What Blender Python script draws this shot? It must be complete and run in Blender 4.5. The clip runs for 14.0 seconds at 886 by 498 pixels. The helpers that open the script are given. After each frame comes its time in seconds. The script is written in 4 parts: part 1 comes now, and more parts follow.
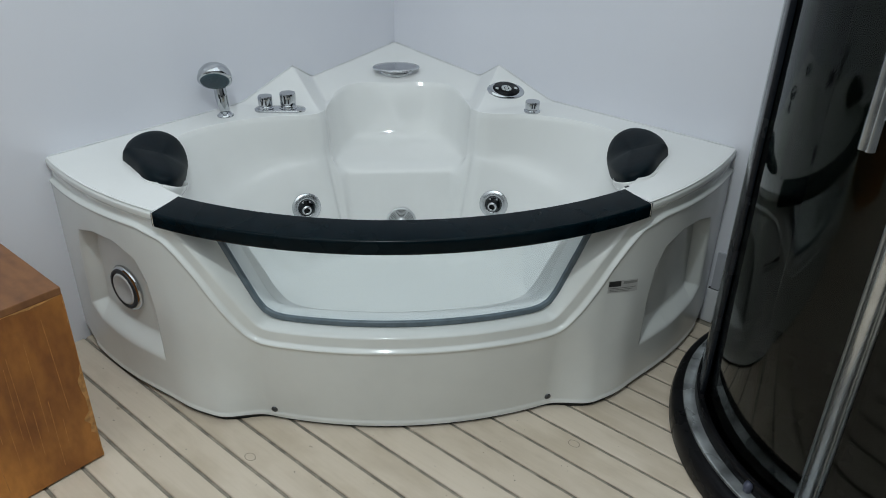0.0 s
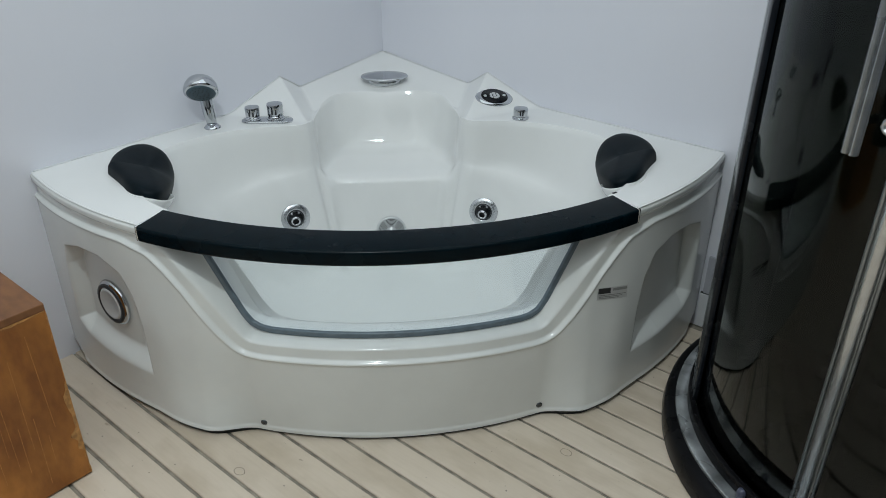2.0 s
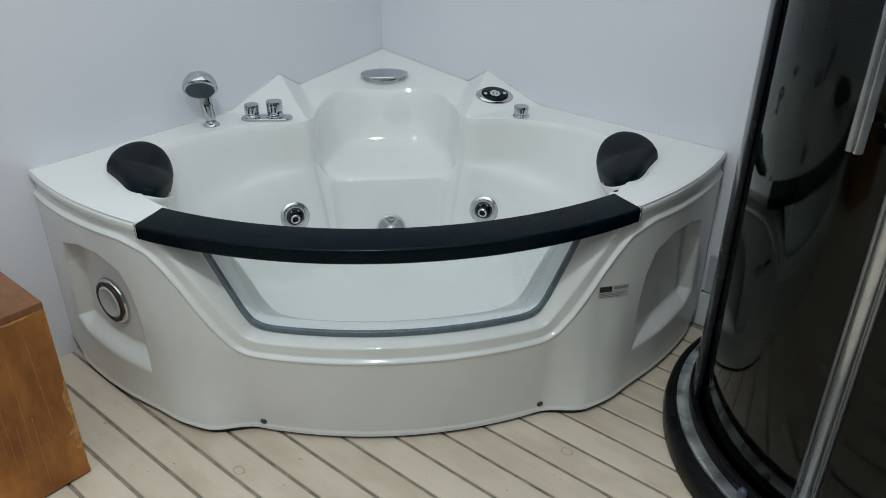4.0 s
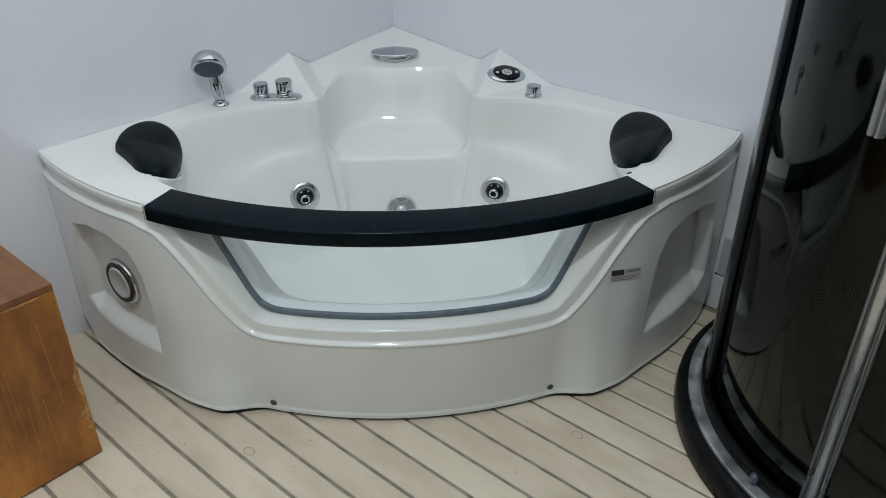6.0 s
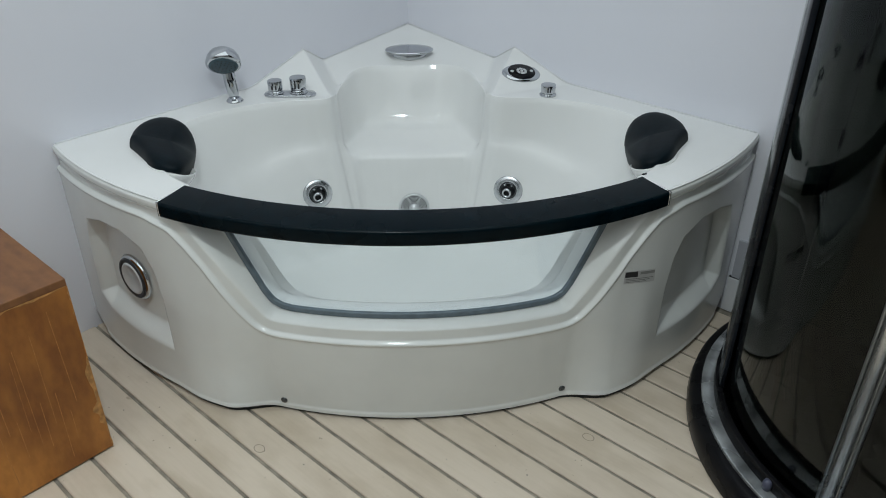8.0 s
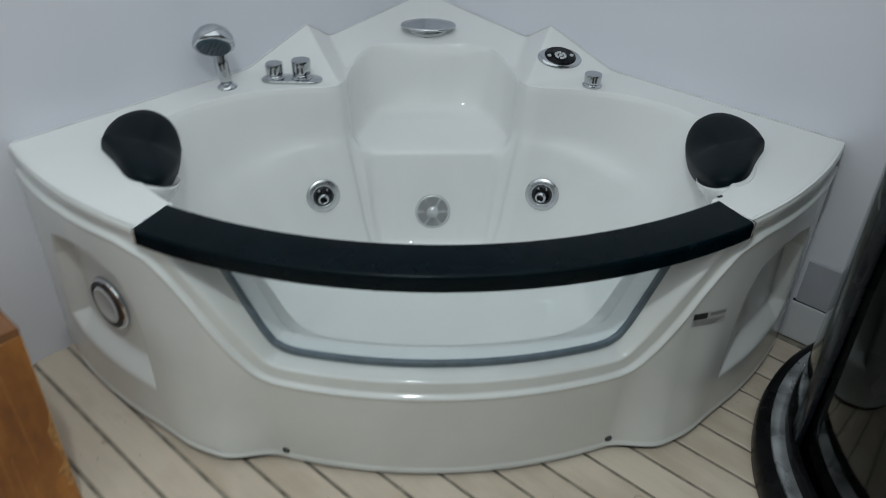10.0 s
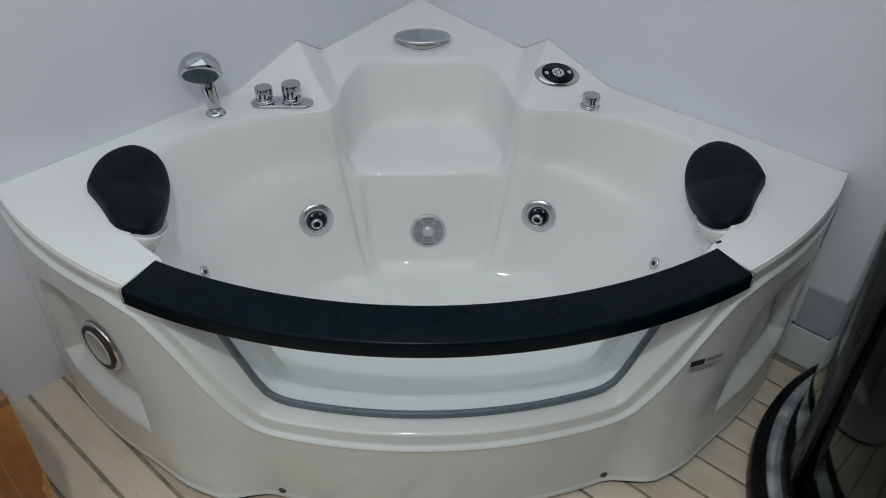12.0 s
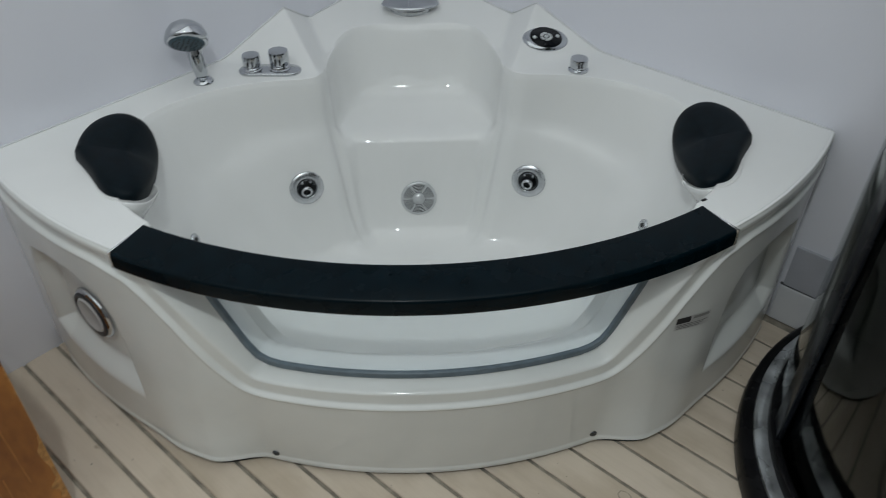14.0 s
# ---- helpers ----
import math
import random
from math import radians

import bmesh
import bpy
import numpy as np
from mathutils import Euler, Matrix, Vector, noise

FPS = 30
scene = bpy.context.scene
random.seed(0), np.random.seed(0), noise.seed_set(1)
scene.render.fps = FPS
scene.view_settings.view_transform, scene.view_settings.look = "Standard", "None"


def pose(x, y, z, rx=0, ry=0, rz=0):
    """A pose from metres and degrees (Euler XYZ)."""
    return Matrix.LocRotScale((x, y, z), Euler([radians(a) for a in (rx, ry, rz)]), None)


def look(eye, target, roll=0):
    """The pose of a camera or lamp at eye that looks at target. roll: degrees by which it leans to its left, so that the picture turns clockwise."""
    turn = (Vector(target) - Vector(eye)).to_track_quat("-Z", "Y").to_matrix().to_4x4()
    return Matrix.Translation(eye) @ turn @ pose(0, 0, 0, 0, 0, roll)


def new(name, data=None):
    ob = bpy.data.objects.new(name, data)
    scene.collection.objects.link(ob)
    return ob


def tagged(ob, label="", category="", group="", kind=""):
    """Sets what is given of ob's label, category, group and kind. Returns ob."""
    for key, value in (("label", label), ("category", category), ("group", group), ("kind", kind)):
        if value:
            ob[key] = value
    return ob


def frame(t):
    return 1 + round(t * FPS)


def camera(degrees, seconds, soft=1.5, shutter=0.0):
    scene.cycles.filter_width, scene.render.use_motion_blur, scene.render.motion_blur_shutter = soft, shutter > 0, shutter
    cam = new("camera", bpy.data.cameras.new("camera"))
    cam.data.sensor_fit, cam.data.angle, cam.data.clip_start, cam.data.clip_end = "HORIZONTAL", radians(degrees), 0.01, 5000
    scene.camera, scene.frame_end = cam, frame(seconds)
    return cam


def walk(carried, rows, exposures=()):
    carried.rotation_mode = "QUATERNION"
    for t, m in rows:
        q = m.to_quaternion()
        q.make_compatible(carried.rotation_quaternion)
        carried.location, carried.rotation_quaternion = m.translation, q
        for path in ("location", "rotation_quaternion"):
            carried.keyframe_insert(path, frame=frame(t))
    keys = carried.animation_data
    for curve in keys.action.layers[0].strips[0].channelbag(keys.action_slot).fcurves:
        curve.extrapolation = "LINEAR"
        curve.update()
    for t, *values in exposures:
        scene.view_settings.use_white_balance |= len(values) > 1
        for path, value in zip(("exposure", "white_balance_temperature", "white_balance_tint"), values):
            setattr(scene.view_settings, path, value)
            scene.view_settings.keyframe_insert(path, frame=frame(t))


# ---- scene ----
cam = camera(60.1, 14.0, 0.75, 0.45)
PATH = [
    (0, (2.104, -2.192, 1.422), (0.982, -0.85, 0.453), 1.2),
    (0.5, (2.106, -2.19, 1.421), (0.989, -0.835, 0.464), 1.1),
    (1, (2.107, -2.189, 1.418), (0.991, -0.834, 0.46), 0.9),
    (1.5, (2.111, -2.184, 1.419), (0.982, -0.833, 0.471), 0.3),
    (2, (2.118, -2.162, 1.423), (0.992, -0.813, 0.469), 0.3),
    (2.5, (2.113, -2.155, 1.417), (0.992, -0.801, 0.464), 0.5),
    (5, (2.106, -2.163, 1.419), (0.982, -0.823, 0.448), 0.3),
    (5.5, (2.102, -2.157, 1.419), (0.973, -0.835, 0.429), 0.3),
    (6, (2.095, -2.142, 1.422), (0.971, -0.832, 0.411), 0.2),
    (6.5, (2.094, -2.132, 1.418), (0.97, -0.816, 0.415), 0.4),
    (7, (2.093, -2.131, 1.416), (0.96, -0.83, 0.404), 0.1),
    (7.5, (2.085, -2.141, 1.414), (0.954, -0.83, 0.413), 0.3),
    (7.7, (2.086, -2.14, 1.422), (0.944, -0.838, 0.42), 0.1),
    (9.8, (1.846, -1.991, 1.408), (0.754, -0.752, 0.279), 3.2),
    (10, (1.771, -1.927, 1.407), (0.693, -0.673, 0.282), 1.8),
    (10.5, (1.64, -1.822, 1.439), (0.654, -0.562, 0.238), 1.9),
    (11, (1.661, -1.799, 1.51), (0.66, -0.59, 0.271), 2.2),
    (11.5, (1.683, -1.797, 1.562), (0.693, -0.581, 0.321), 1.9),
    (12, (1.686, -1.816, 1.554), (0.658, -0.616, 0.328), 1.5),
    (12.5, (1.681, -1.817, 1.546), (0.669, -0.627, 0.298), 1.5),
    (13, (1.71, -1.807, 1.55), (0.711, -0.604, 0.302), 0.9),
    (13.5, (1.733, -1.802, 1.549), (0.774, -0.574, 0.295), 0.6),
    (14, (1.728, -1.821, 1.531), (0.721, -0.646, 0.263), 0.7),
]
walk(cam, [(t, look(eye, target, roll)) for t, eye, target, roll in PATH], [(0, 0.0, 6500, 10), (5.0, 0.0, 6580, 10), (7.7, 0.0, 6580, 10), (9.8, -0.20, 6500, 10), (11.0, -0.30, 6700, 12), (14.0, -0.30, 6700, 12)])

# ---- light ----
world = bpy.data.worlds.new("world")
scene.world = world
world.use_nodes = True
world.node_tree.nodes["Background"].inputs[0].default_value = (0.55, 0.62, 0.7, 1)
world.node_tree.nodes["Background"].inputs[1].default_value = 0.02


CEIL = 2.75


def area_lamp(name, shape, size, size_y, power, m):
    lamp = bpy.data.lights.new(name, "AREA")
    lamp.shape, lamp.size, lamp.size_y = shape, size, size_y
    lamp.energy, lamp.color = power, (0.865, 0.97, 1.0)
    new(name, lamp).matrix_world = m


# an added, unseen fill sheet over the whole room, and a small twin lamp below it in front of the tub
FILL = (1.65, -2.30, 3.1, 4.4)
area_lamp("fill_glow", "RECTANGLE", FILL[2], FILL[3], 37, pose(FILL[0], FILL[1], CEIL - 0.02))
LAMP = (1.66, -2.02)
for off in (-0.019, 0.019):
    area_lamp("lamp_glow", "RECTANGLE", 0.026, 0.10, 9.5, pose(LAMP[0], LAMP[1], CEIL - 0.084, 0, 0, 45) @ Matrix.Translation((off, 0, 0)))


# ---- materials ----
def material(name):
    m = bpy.data.materials.new(name)
    m.use_nodes = True
    nt = m.node_tree
    return m, nt, nt.nodes["Principled BSDF"]


def node(nt, kind, **inputs):
    n = nt.nodes.new(kind)
    for k, v in inputs.items():
        n.inputs[k.replace("_", " ")].default_value = v
    return n


def noise_mix(nt, lo, hi, scale, detail=6.0, stretch=(1, 1, 1), low=0.35, high=0.65, space="Object"):
    """Colour output that wanders between lo and hi."""
    co = nt.nodes.new("ShaderNodeTexCoord")
    mp = nt.nodes.new("ShaderNodeMapping")
    mp.inputs["Scale"].default_value = stretch
    nt.links.new(co.outputs[space], mp.inputs[0])
    tx = node(nt, "ShaderNodeTexNoise", Scale=scale, Detail=detail)
    nt.links.new(mp.outputs[0], tx.inputs["Vector"])
    rp = nt.nodes.new("ShaderNodeValToRGB")
    rp.color_ramp.elements[0].position, rp.color_ramp.elements[1].position = low, high
    rp.color_ramp.elements[0].color, rp.color_ramp.elements[1].color = (*lo, 1), (*hi, 1)
    nt.links.new(tx.outputs["Fac"], rp.inputs[0])
    return rp.outputs[0], tx.outputs["Fac"]


def bump(nt, bsdf, fac, strength, distance):
    b = node(nt, "ShaderNodeBump", Strength=strength, Distance=distance)
    nt.links.new(fac, b.inputs["Height"])
    nt.links.new(b.outputs[0], bsdf.inputs["Normal"])


def simple(name, colour, rough, metal=0.0, vary=0.06, scale=30.0, relief=0.0, coat=0.0, rough_vary=0.0):
    m, nt, b = material(name)
    lo = tuple(c * (1 - vary) for c in colour)
    hi = tuple(min(1, c * (1 + vary)) for c in colour)
    col, fac = noise_mix(nt, lo, hi, scale)
    nt.links.new(col, b.inputs["Base Color"])
    b.inputs["Roughness"].default_value = rough
    b.inputs["Metallic"].default_value = metal
    b.inputs["Coat Weight"].default_value = coat
    b.inputs["Coat Roughness"].default_value = 0.04
    if rough_vary:
        r, _ = noise_mix(nt, (rough - rough_vary,) * 3, (rough + rough_vary,) * 3, 7.0)
        nt.links.new(r, b.inputs["Roughness"])
    if relief:
        bump(nt, b, fac, 0.4, relief)
    return m


ACRYLIC = simple("white_acrylic", (0.79, 0.797, 0.785), 0.06, vary=0.015, scale=5, rough_vary=0.015)
APRON = simple("white_acrylic_skirt", (0.715, 0.73, 0.71), 0.115, vary=0.03, scale=6, rough_vary=0.03)
CHROME = simple("chrome", (0.52, 0.54, 0.56), 0.06, metal=1.0, vary=0.05, scale=20, rough_vary=0.03)
SATIN = simple("satin_steel", (0.62, 0.64, 0.66), 0.26, metal=1.0, vary=0.06, scale=60)
PALE_METAL = simple("pale_satin_chrome", (0.60, 0.62, 0.63), 0.3, metal=0.45, vary=0.06, scale=60)
BLACK_PU = simple("black_foam_skin", (0.0016, 0.0058, 0.0088), 0.5, vary=0.25, scale=40, relief=0.0006)
BLACK_BAR = simple("black_lacquer", (0.0008, 0.0052, 0.0080), 0.26, vary=0.2, scale=25, rough_vary=0.06)
for m_, level in ((BLACK_PU, 0.11), (BLACK_BAR, 0.10)):
    m_.node_tree.nodes["Principled BSDF"].inputs["Specular IOR Level"].default_value = level
BLACK_GLOSS = simple("black_gloss", (0.010, 0.010, 0.011), 0.08, vary=0.2, scale=20, rough_vary=0.04)
KEYPAD_BLACK = simple("keypad_black", (0.003, 0.004, 0.006), 0.2, vary=0.2, scale=30)
KEYPAD_BLACK.node_tree.nodes["Principled BSDF"].inputs["Specular IOR Level"].default_value = 0.15
RAIL = simple("scuffed_rail", (0.38, 0.40, 0.41), 0.27, metal=0.6, vary=0.5, scale=11, rough_vary=0.1)
STEEL_MID = simple("brushed_chrome", (0.42, 0.44, 0.46), 0.24, metal=1.0, vary=0.1, scale=30, rough_vary=0.05)
PROFILE = simple("brushed_profile", (0.27, 0.29, 0.305), 0.32, metal=1.0, vary=0.12, scale=30, rough_vary=0.06)
STEEL_DARK = simple("brushed_dark_chrome", (0.13, 0.14, 0.15), 0.3, metal=1.0, vary=0.15, scale=30, rough_vary=0.06)
# dark rubber; also stands in for the shade in holes and gaps
DARK_HOLE = simple("dark_rubber_and_gap_shade", (0.02, 0.021, 0.023), 0.45, vary=0.2, scale=50)
SEAL = simple("grey_seal", (0.11, 0.145, 0.17), 0.35, vary=0.12, scale=40)
GREY_FACE = simple("grey_rubber_face", (0.045, 0.085, 0.105), 0.5, vary=0.2, scale=120)
PALE_DISC = simple("pale_grey_plastic", (0.53, 0.54, 0.54), 0.25, vary=0.06, scale=20)
PAPER = simple("sticker_paper", (0.5, 0.5, 0.49), 0.4, vary=0.05, scale=30)
INK = simple("sticker_ink", (0.03, 0.03, 0.03), 0.5, vary=0.1)
INK_GREY = simple("sticker_grey_ink", (0.25, 0.25, 0.24), 0.5, vary=0.1)
LIGHT_KEY = simple("grey_keys", (0.55, 0.57, 0.58), 0.3, vary=0.05)
WHITE_METAL = simple("white_enamel", (0.75, 0.75, 0.75), 0.4, vary=0.03)
CHARCOAL = simple("charcoal_aluminium", (0.008, 0.010, 0.014), 0.24, metal=0.0, vary=0.15, scale=12, rough_vary=0.08)
CHARCOAL.node_tree.nodes["Principled BSDF"].inputs["Specular IOR Level"].default_value = 0.25
KNOB_BLUE = simple("blue_grey_rubber", (0.06, 0.065, 0.10), 0.4, vary=0.15, scale=40)
TRAY_BLACK = simple("black_tray", (0.007, 0.007, 0.008), 0.28, vary=0.25, scale=14, rough_vary=0.07)
TRAY_BLACK.node_tree.nodes["Principled BSDF"].inputs["Specular IOR Level"].default_value = 0.12


def wall_paint():
    m, nt, b = material("blue_white_wall_paint")
    col, fac = noise_mix(nt, (0.755, 0.765, 0.825), (0.785, 0.793, 0.85), 1.6, 8)
    _, fine = noise_mix(nt, (0, 0, 0), (1, 1, 1), 140, 4)
    nt.links.new(col, b.inputs["Base Color"])
    b.inputs["Roughness"].default_value = 0.27
    bump(nt, b, fine, 0.06, 0.001)
    return m


DARK_PANEL = simple("dark_grey_panel", (0.19, 0.205, 0.195), 0.3, vary=0.15, scale=3)
WALL = wall_paint()
# closing walls out of view: their greys are set to steer bounced light
BOUNCE_WALL = simple("grey_unseen_bounce_wall", (0.5, 0.51, 0.52), 0.7, vary=0.05, scale=2)
DIM_BOUNCE_WALL = simple("dim_unseen_bounce_wall", (0.2, 0.205, 0.21), 0.7, vary=0.05, scale=2)
CEILING = simple("white_ceiling_paint", (0.66, 0.67, 0.68), 0.8, vary=0.03, scale=3)
SKIRTING = simple("white_skirting", (0.68, 0.69, 0.71), 0.3, vary=0.03, scale=8)
PLATE = simple("grey_wall_plate", (0.43, 0.44, 0.48), 0.4, vary=0.05, scale=10)


def plank_paint():
    """Cream-washed boards: grain along x, blotches, scattered scuffs, each board a little apart."""
    m, nt, b = material("cream_washed_boards")
    info = nt.nodes.new("ShaderNodeObjectInfo")
    co = nt.nodes.new("ShaderNodeTexCoord")
    add = nt.nodes.new("ShaderNodeVectorMath")
    off = nt.nodes.new("ShaderNodeVectorMath")
    off.operation = "SCALE"
    off.inputs[0].default_value = (7.0, 3.0, 5.0)
    nt.links.new(info.outputs["Random"], off.inputs["Scale"])
    nt.links.new(co.outputs["Object"], add.inputs[0])
    nt.links.new(off.outputs[0], add.inputs[1])

    def layer(scale, stretch, lo, hi, low, high, detail=8):
        mp = nt.nodes.new("ShaderNodeMapping")
        mp.inputs["Scale"].default_value = stretch
        nt.links.new(add.outputs[0], mp.inputs[0])
        tx = node(nt, "ShaderNodeTexNoise", Scale=scale, Detail=detail)
        nt.links.new(mp.outputs[0], tx.inputs["Vector"])
        rp = nt.nodes.new("ShaderNodeValToRGB")
        rp.color_ramp.elements[0].position, rp.color_ramp.elements[1].position = low, high
        rp.color_ramp.elements[0].color, rp.color_ramp.elements[1].color = (*lo, 1), (*hi, 1)
        nt.links.new(tx.outputs["Fac"], rp.inputs[0])
        return rp.outputs[0], tx.outputs["Fac"]

    def mul(a, bb, fac=1.0):
        mx = nt.nodes.new("ShaderNodeMix")
        mx.data_type, mx.blend_type = "RGBA", "MULTIPLY"
        mx.inputs[0].default_value = fac
        nt.links.new(a, mx.inputs[6])
        nt.links.new(bb, mx.inputs[7])
        return mx.outputs[2]

    base, _ = layer(2.2, (1, 2, 1), (0.675, 0.58, 0.468), (0.74, 0.642, 0.53), 0.3, 0.7)
    grain, g = layer(9, (1, 14, 6), (0.965, 0.96, 0.95), (1, 1, 1), 0.32, 0.55)
    scuff, _ = layer(16, (1, 1.6, 1), (0.55, 0.5, 0.44), (1, 1, 1), 0.22, 0.27, 5)
    speck, _ = layer(75, (1, 1, 1), (0.42, 0.37, 0.31), (1, 1, 1), 0.22, 0.26, 2)
    stain, _ = layer(3.5, (1, 2.2, 1), (0.80, 0.775, 0.73), (1, 1, 1), 0.36, 0.52, 9)
    tone = nt.nodes.new("ShaderNodeValToRGB")
    tone.color_ramp.elements[0].color, tone.color_ramp.elements[1].color = (0.9, 0.89, 0.88, 1), (1, 1, 1, 1)
    nt.links.new(info.outputs["Random"], tone.inputs[0])
    nt.links.new(mul(mul(mul(mul(mul(base, grain), scuff, 0.7), speck, 0.8), stain, 0.8), tone.outputs[0]), b.inputs["Base Color"])
    b.inputs["Roughness"].default_value = 0.42
    bump(nt, b, g, 0.15, 0.001)
    return m


PLANK = plank_paint()
SUBFLOOR = simple("dark_joint_dirt", (0.27, 0.24, 0.195), 0.9, vary=0.3, scale=30)
KNOT = simple("plank_knot", (0.36, 0.30, 0.23), 0.5, vary=0.2, scale=90)


def veneer(name, lo, hi, stretch):
    m, nt, b = material(name)
    col, fac = noise_mix(nt, lo, hi, 6, 10, stretch, 0.3, 0.7)
    blot, _ = noise_mix(nt, (0.55, 0.50, 0.46), (1, 1, 1), 7, 9, (1, 1.5, 0.7), 0.32, 0.58)
    mx = nt.nodes.new("ShaderNodeMix")
    mx.data_type, mx.blend_type = "RGBA", "MULTIPLY"
    mx.inputs[0].default_value = 0.5
    nt.links.new(col, mx.inputs[6])
    nt.links.new(blot, mx.inputs[7])
    mot, _ = noise_mix(nt, (0.62, 0.58, 0.52), (1, 1, 1), 38, 7, (1, 1.4, 0.8), 0.36, 0.56)
    mx2 = nt.nodes.new("ShaderNodeMix")
    mx2.data_type, mx2.blend_type = "RGBA", "MULTIPLY"
    mx2.inputs[0].default_value = 0.32
    nt.links.new(mx.outputs[2], mx2.inputs[6])
    nt.links.new(mot, mx2.inputs[7])
    nt.links.new(mx2.outputs[2], b.inputs["Base Color"])
    b.inputs["Roughness"].default_value = 0.45
    bump(nt, b, fac, 0.2, 0.001)
    return m


VENEER = veneer("orange_brown_veneer", (0.25, 0.082, 0.012), (0.54, 0.215, 0.040), (1, 2.6, 0.8))
# darker than the sides: the shade on the box top is in this colour
VENEER_TOP_SHADE = veneer("shaded_brown_veneer", (0.185, 0.075, 0.027), (0.27, 0.115, 0.040), (1, 6, 1))
MARK = simple("faded_drips", (0.43, 0.18, 0.044), 0.6, vary=0.2, scale=80)
CAULK = simple("white_sealant", (0.66, 0.67, 0.68), 0.45, vary=0.04, scale=25)
RAW_WOOD = simple("raw_chipped_wood", (0.44, 0.22, 0.072), 0.7, vary=0.3, scale=60, relief=0.001)


def glass(name, tint, ior=1.5, graze=0.9, rough=0.015):
    m, nt, b = material(name)
    nt.nodes.remove(b)
    tr = node(nt, "ShaderNodeBsdfTransparent", Color=(*tint, 1))
    gl = node(nt, "ShaderNodeBsdfGlossy", Roughness=rough)
    gl.inputs["Color"].default_value = (0.95, 0.97, 0.97, 1)
    lw = nt.nodes.new("ShaderNodeLayerWeight")
    lw.inputs["Blend"].default_value = 0.5
    pw = nt.nodes.new("ShaderNodeMath")
    pw.operation = "POWER"
    pw.inputs[1].default_value = 5.0
    fr = nt.nodes.new("ShaderNodeMath")
    fr.operation = "MULTIPLY_ADD"
    f0 = ((ior - 1) / (ior + 1)) ** 2
    fr.inputs[1].default_value, fr.inputs[2].default_value = graze - f0, f0
    nt.links.new(lw.outputs["Facing"], pw.inputs[0])
    nt.links.new(pw.outputs[0], fr.inputs[0])
    mx = nt.nodes.new("ShaderNodeMixShader")
    nt.links.new(fr.outputs[0], mx.inputs[0])
    nt.links.new(tr.outputs[0], mx.inputs[1])
    nt.links.new(gl.outputs[0], mx.inputs[2])
    nt.links.new(mx.outputs[0], nt.nodes["Material Output"].inputs[0])
    return m


CLEAR = glass("clear_window_glass", (0.95, 0.975, 0.98), 1.45)
SMOKED = glass("smoked_glass", (0.255, 0.285, 0.25), 1.36, 0.95, 0.06)
# glow shared by the twin lamp's windows and the added fill sheet
m_glow, nt_lamp, b_lamp = material("lamp_and_fill_glow")
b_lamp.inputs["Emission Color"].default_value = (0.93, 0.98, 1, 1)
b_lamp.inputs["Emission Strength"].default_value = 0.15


# ---- mesh helpers ----
def part(name, bm, mat, parent=None, label="", smooth=True):
    """Links a bmesh or mesh as one object under parent."""
    if isinstance(bm, bmesh.types.BMesh):
        me = bpy.data.meshes.new(name)
        bm.normal_update()
        bm.to_mesh(me)
        bm.free()
    else:
        me = bm
    if mat and not me.materials:
        me.materials.append(mat)
    if smooth:
        me.shade_smooth()
    ob = new(name, me)
    if parent:
        ob.parent = parent
    if label:
        ob["label"] = label
    return ob


def sharp(ob, degrees=35):
    ob.data.set_sharp_from_angle(angle=radians(degrees))
    return ob


def grid(points, closed_u=False, closed_v=False, keep=None):
    """Mesh of quads over an array of points (n, m, 3); keep: mask (n, m) of cells."""
    n, m = points.shape[:2]
    iu = np.arange(n if closed_u else n - 1)
    iv = np.arange(m if closed_v else m - 1)
    a, b = np.meshgrid(iu, iv, indexing="ij")
    if keep is not None:
        k = keep[: len(iu), : len(iv)]
        a, b = a[k], b[k]
    a, b = a.ravel(), b.ravel()
    a2, b2 = (a + 1) % n, (b + 1) % m
    quads = np.stack([a * m + b, a2 * m + b, a2 * m + b2, a * m + b2], 1)
    me = bpy.data.meshes.new("grid")
    me.from_pydata(points.reshape(-1, 3).tolist(), [], quads.tolist())
    me.validate()
    return me


def fix_normals(me, towards=None):
    bm = bmesh.new()
    bm.from_mesh(me)
    loose = [v for v in bm.verts if not v.link_faces]
    bmesh.ops.delete(bm, geom=loose, context="VERTS")
    bmesh.ops.recalc_face_normals(bm, faces=bm.faces)
    bm.to_mesh(me)
    bm.free()
    return me


def box_bm(x0, x1, y0, y1, z0, z1, bevel=0.0, seg=2):
    bm = bmesh.new()
    bmesh.ops.create_cube(bm, size=1.0)
    for v in bm.verts:
        v.co = Vector((x0 + (v.co.x + 0.5) * (x1 - x0), y0 + (v.co.y + 0.5) * (y1 - y0), z0 + (v.co.z + 0.5) * (z1 - z0)))
    if bevel:
        bmesh.ops.bevel(bm, geom=list(bm.edges), offset=bevel, segments=seg, profile=0.5, affect="EDGES")
    return bm


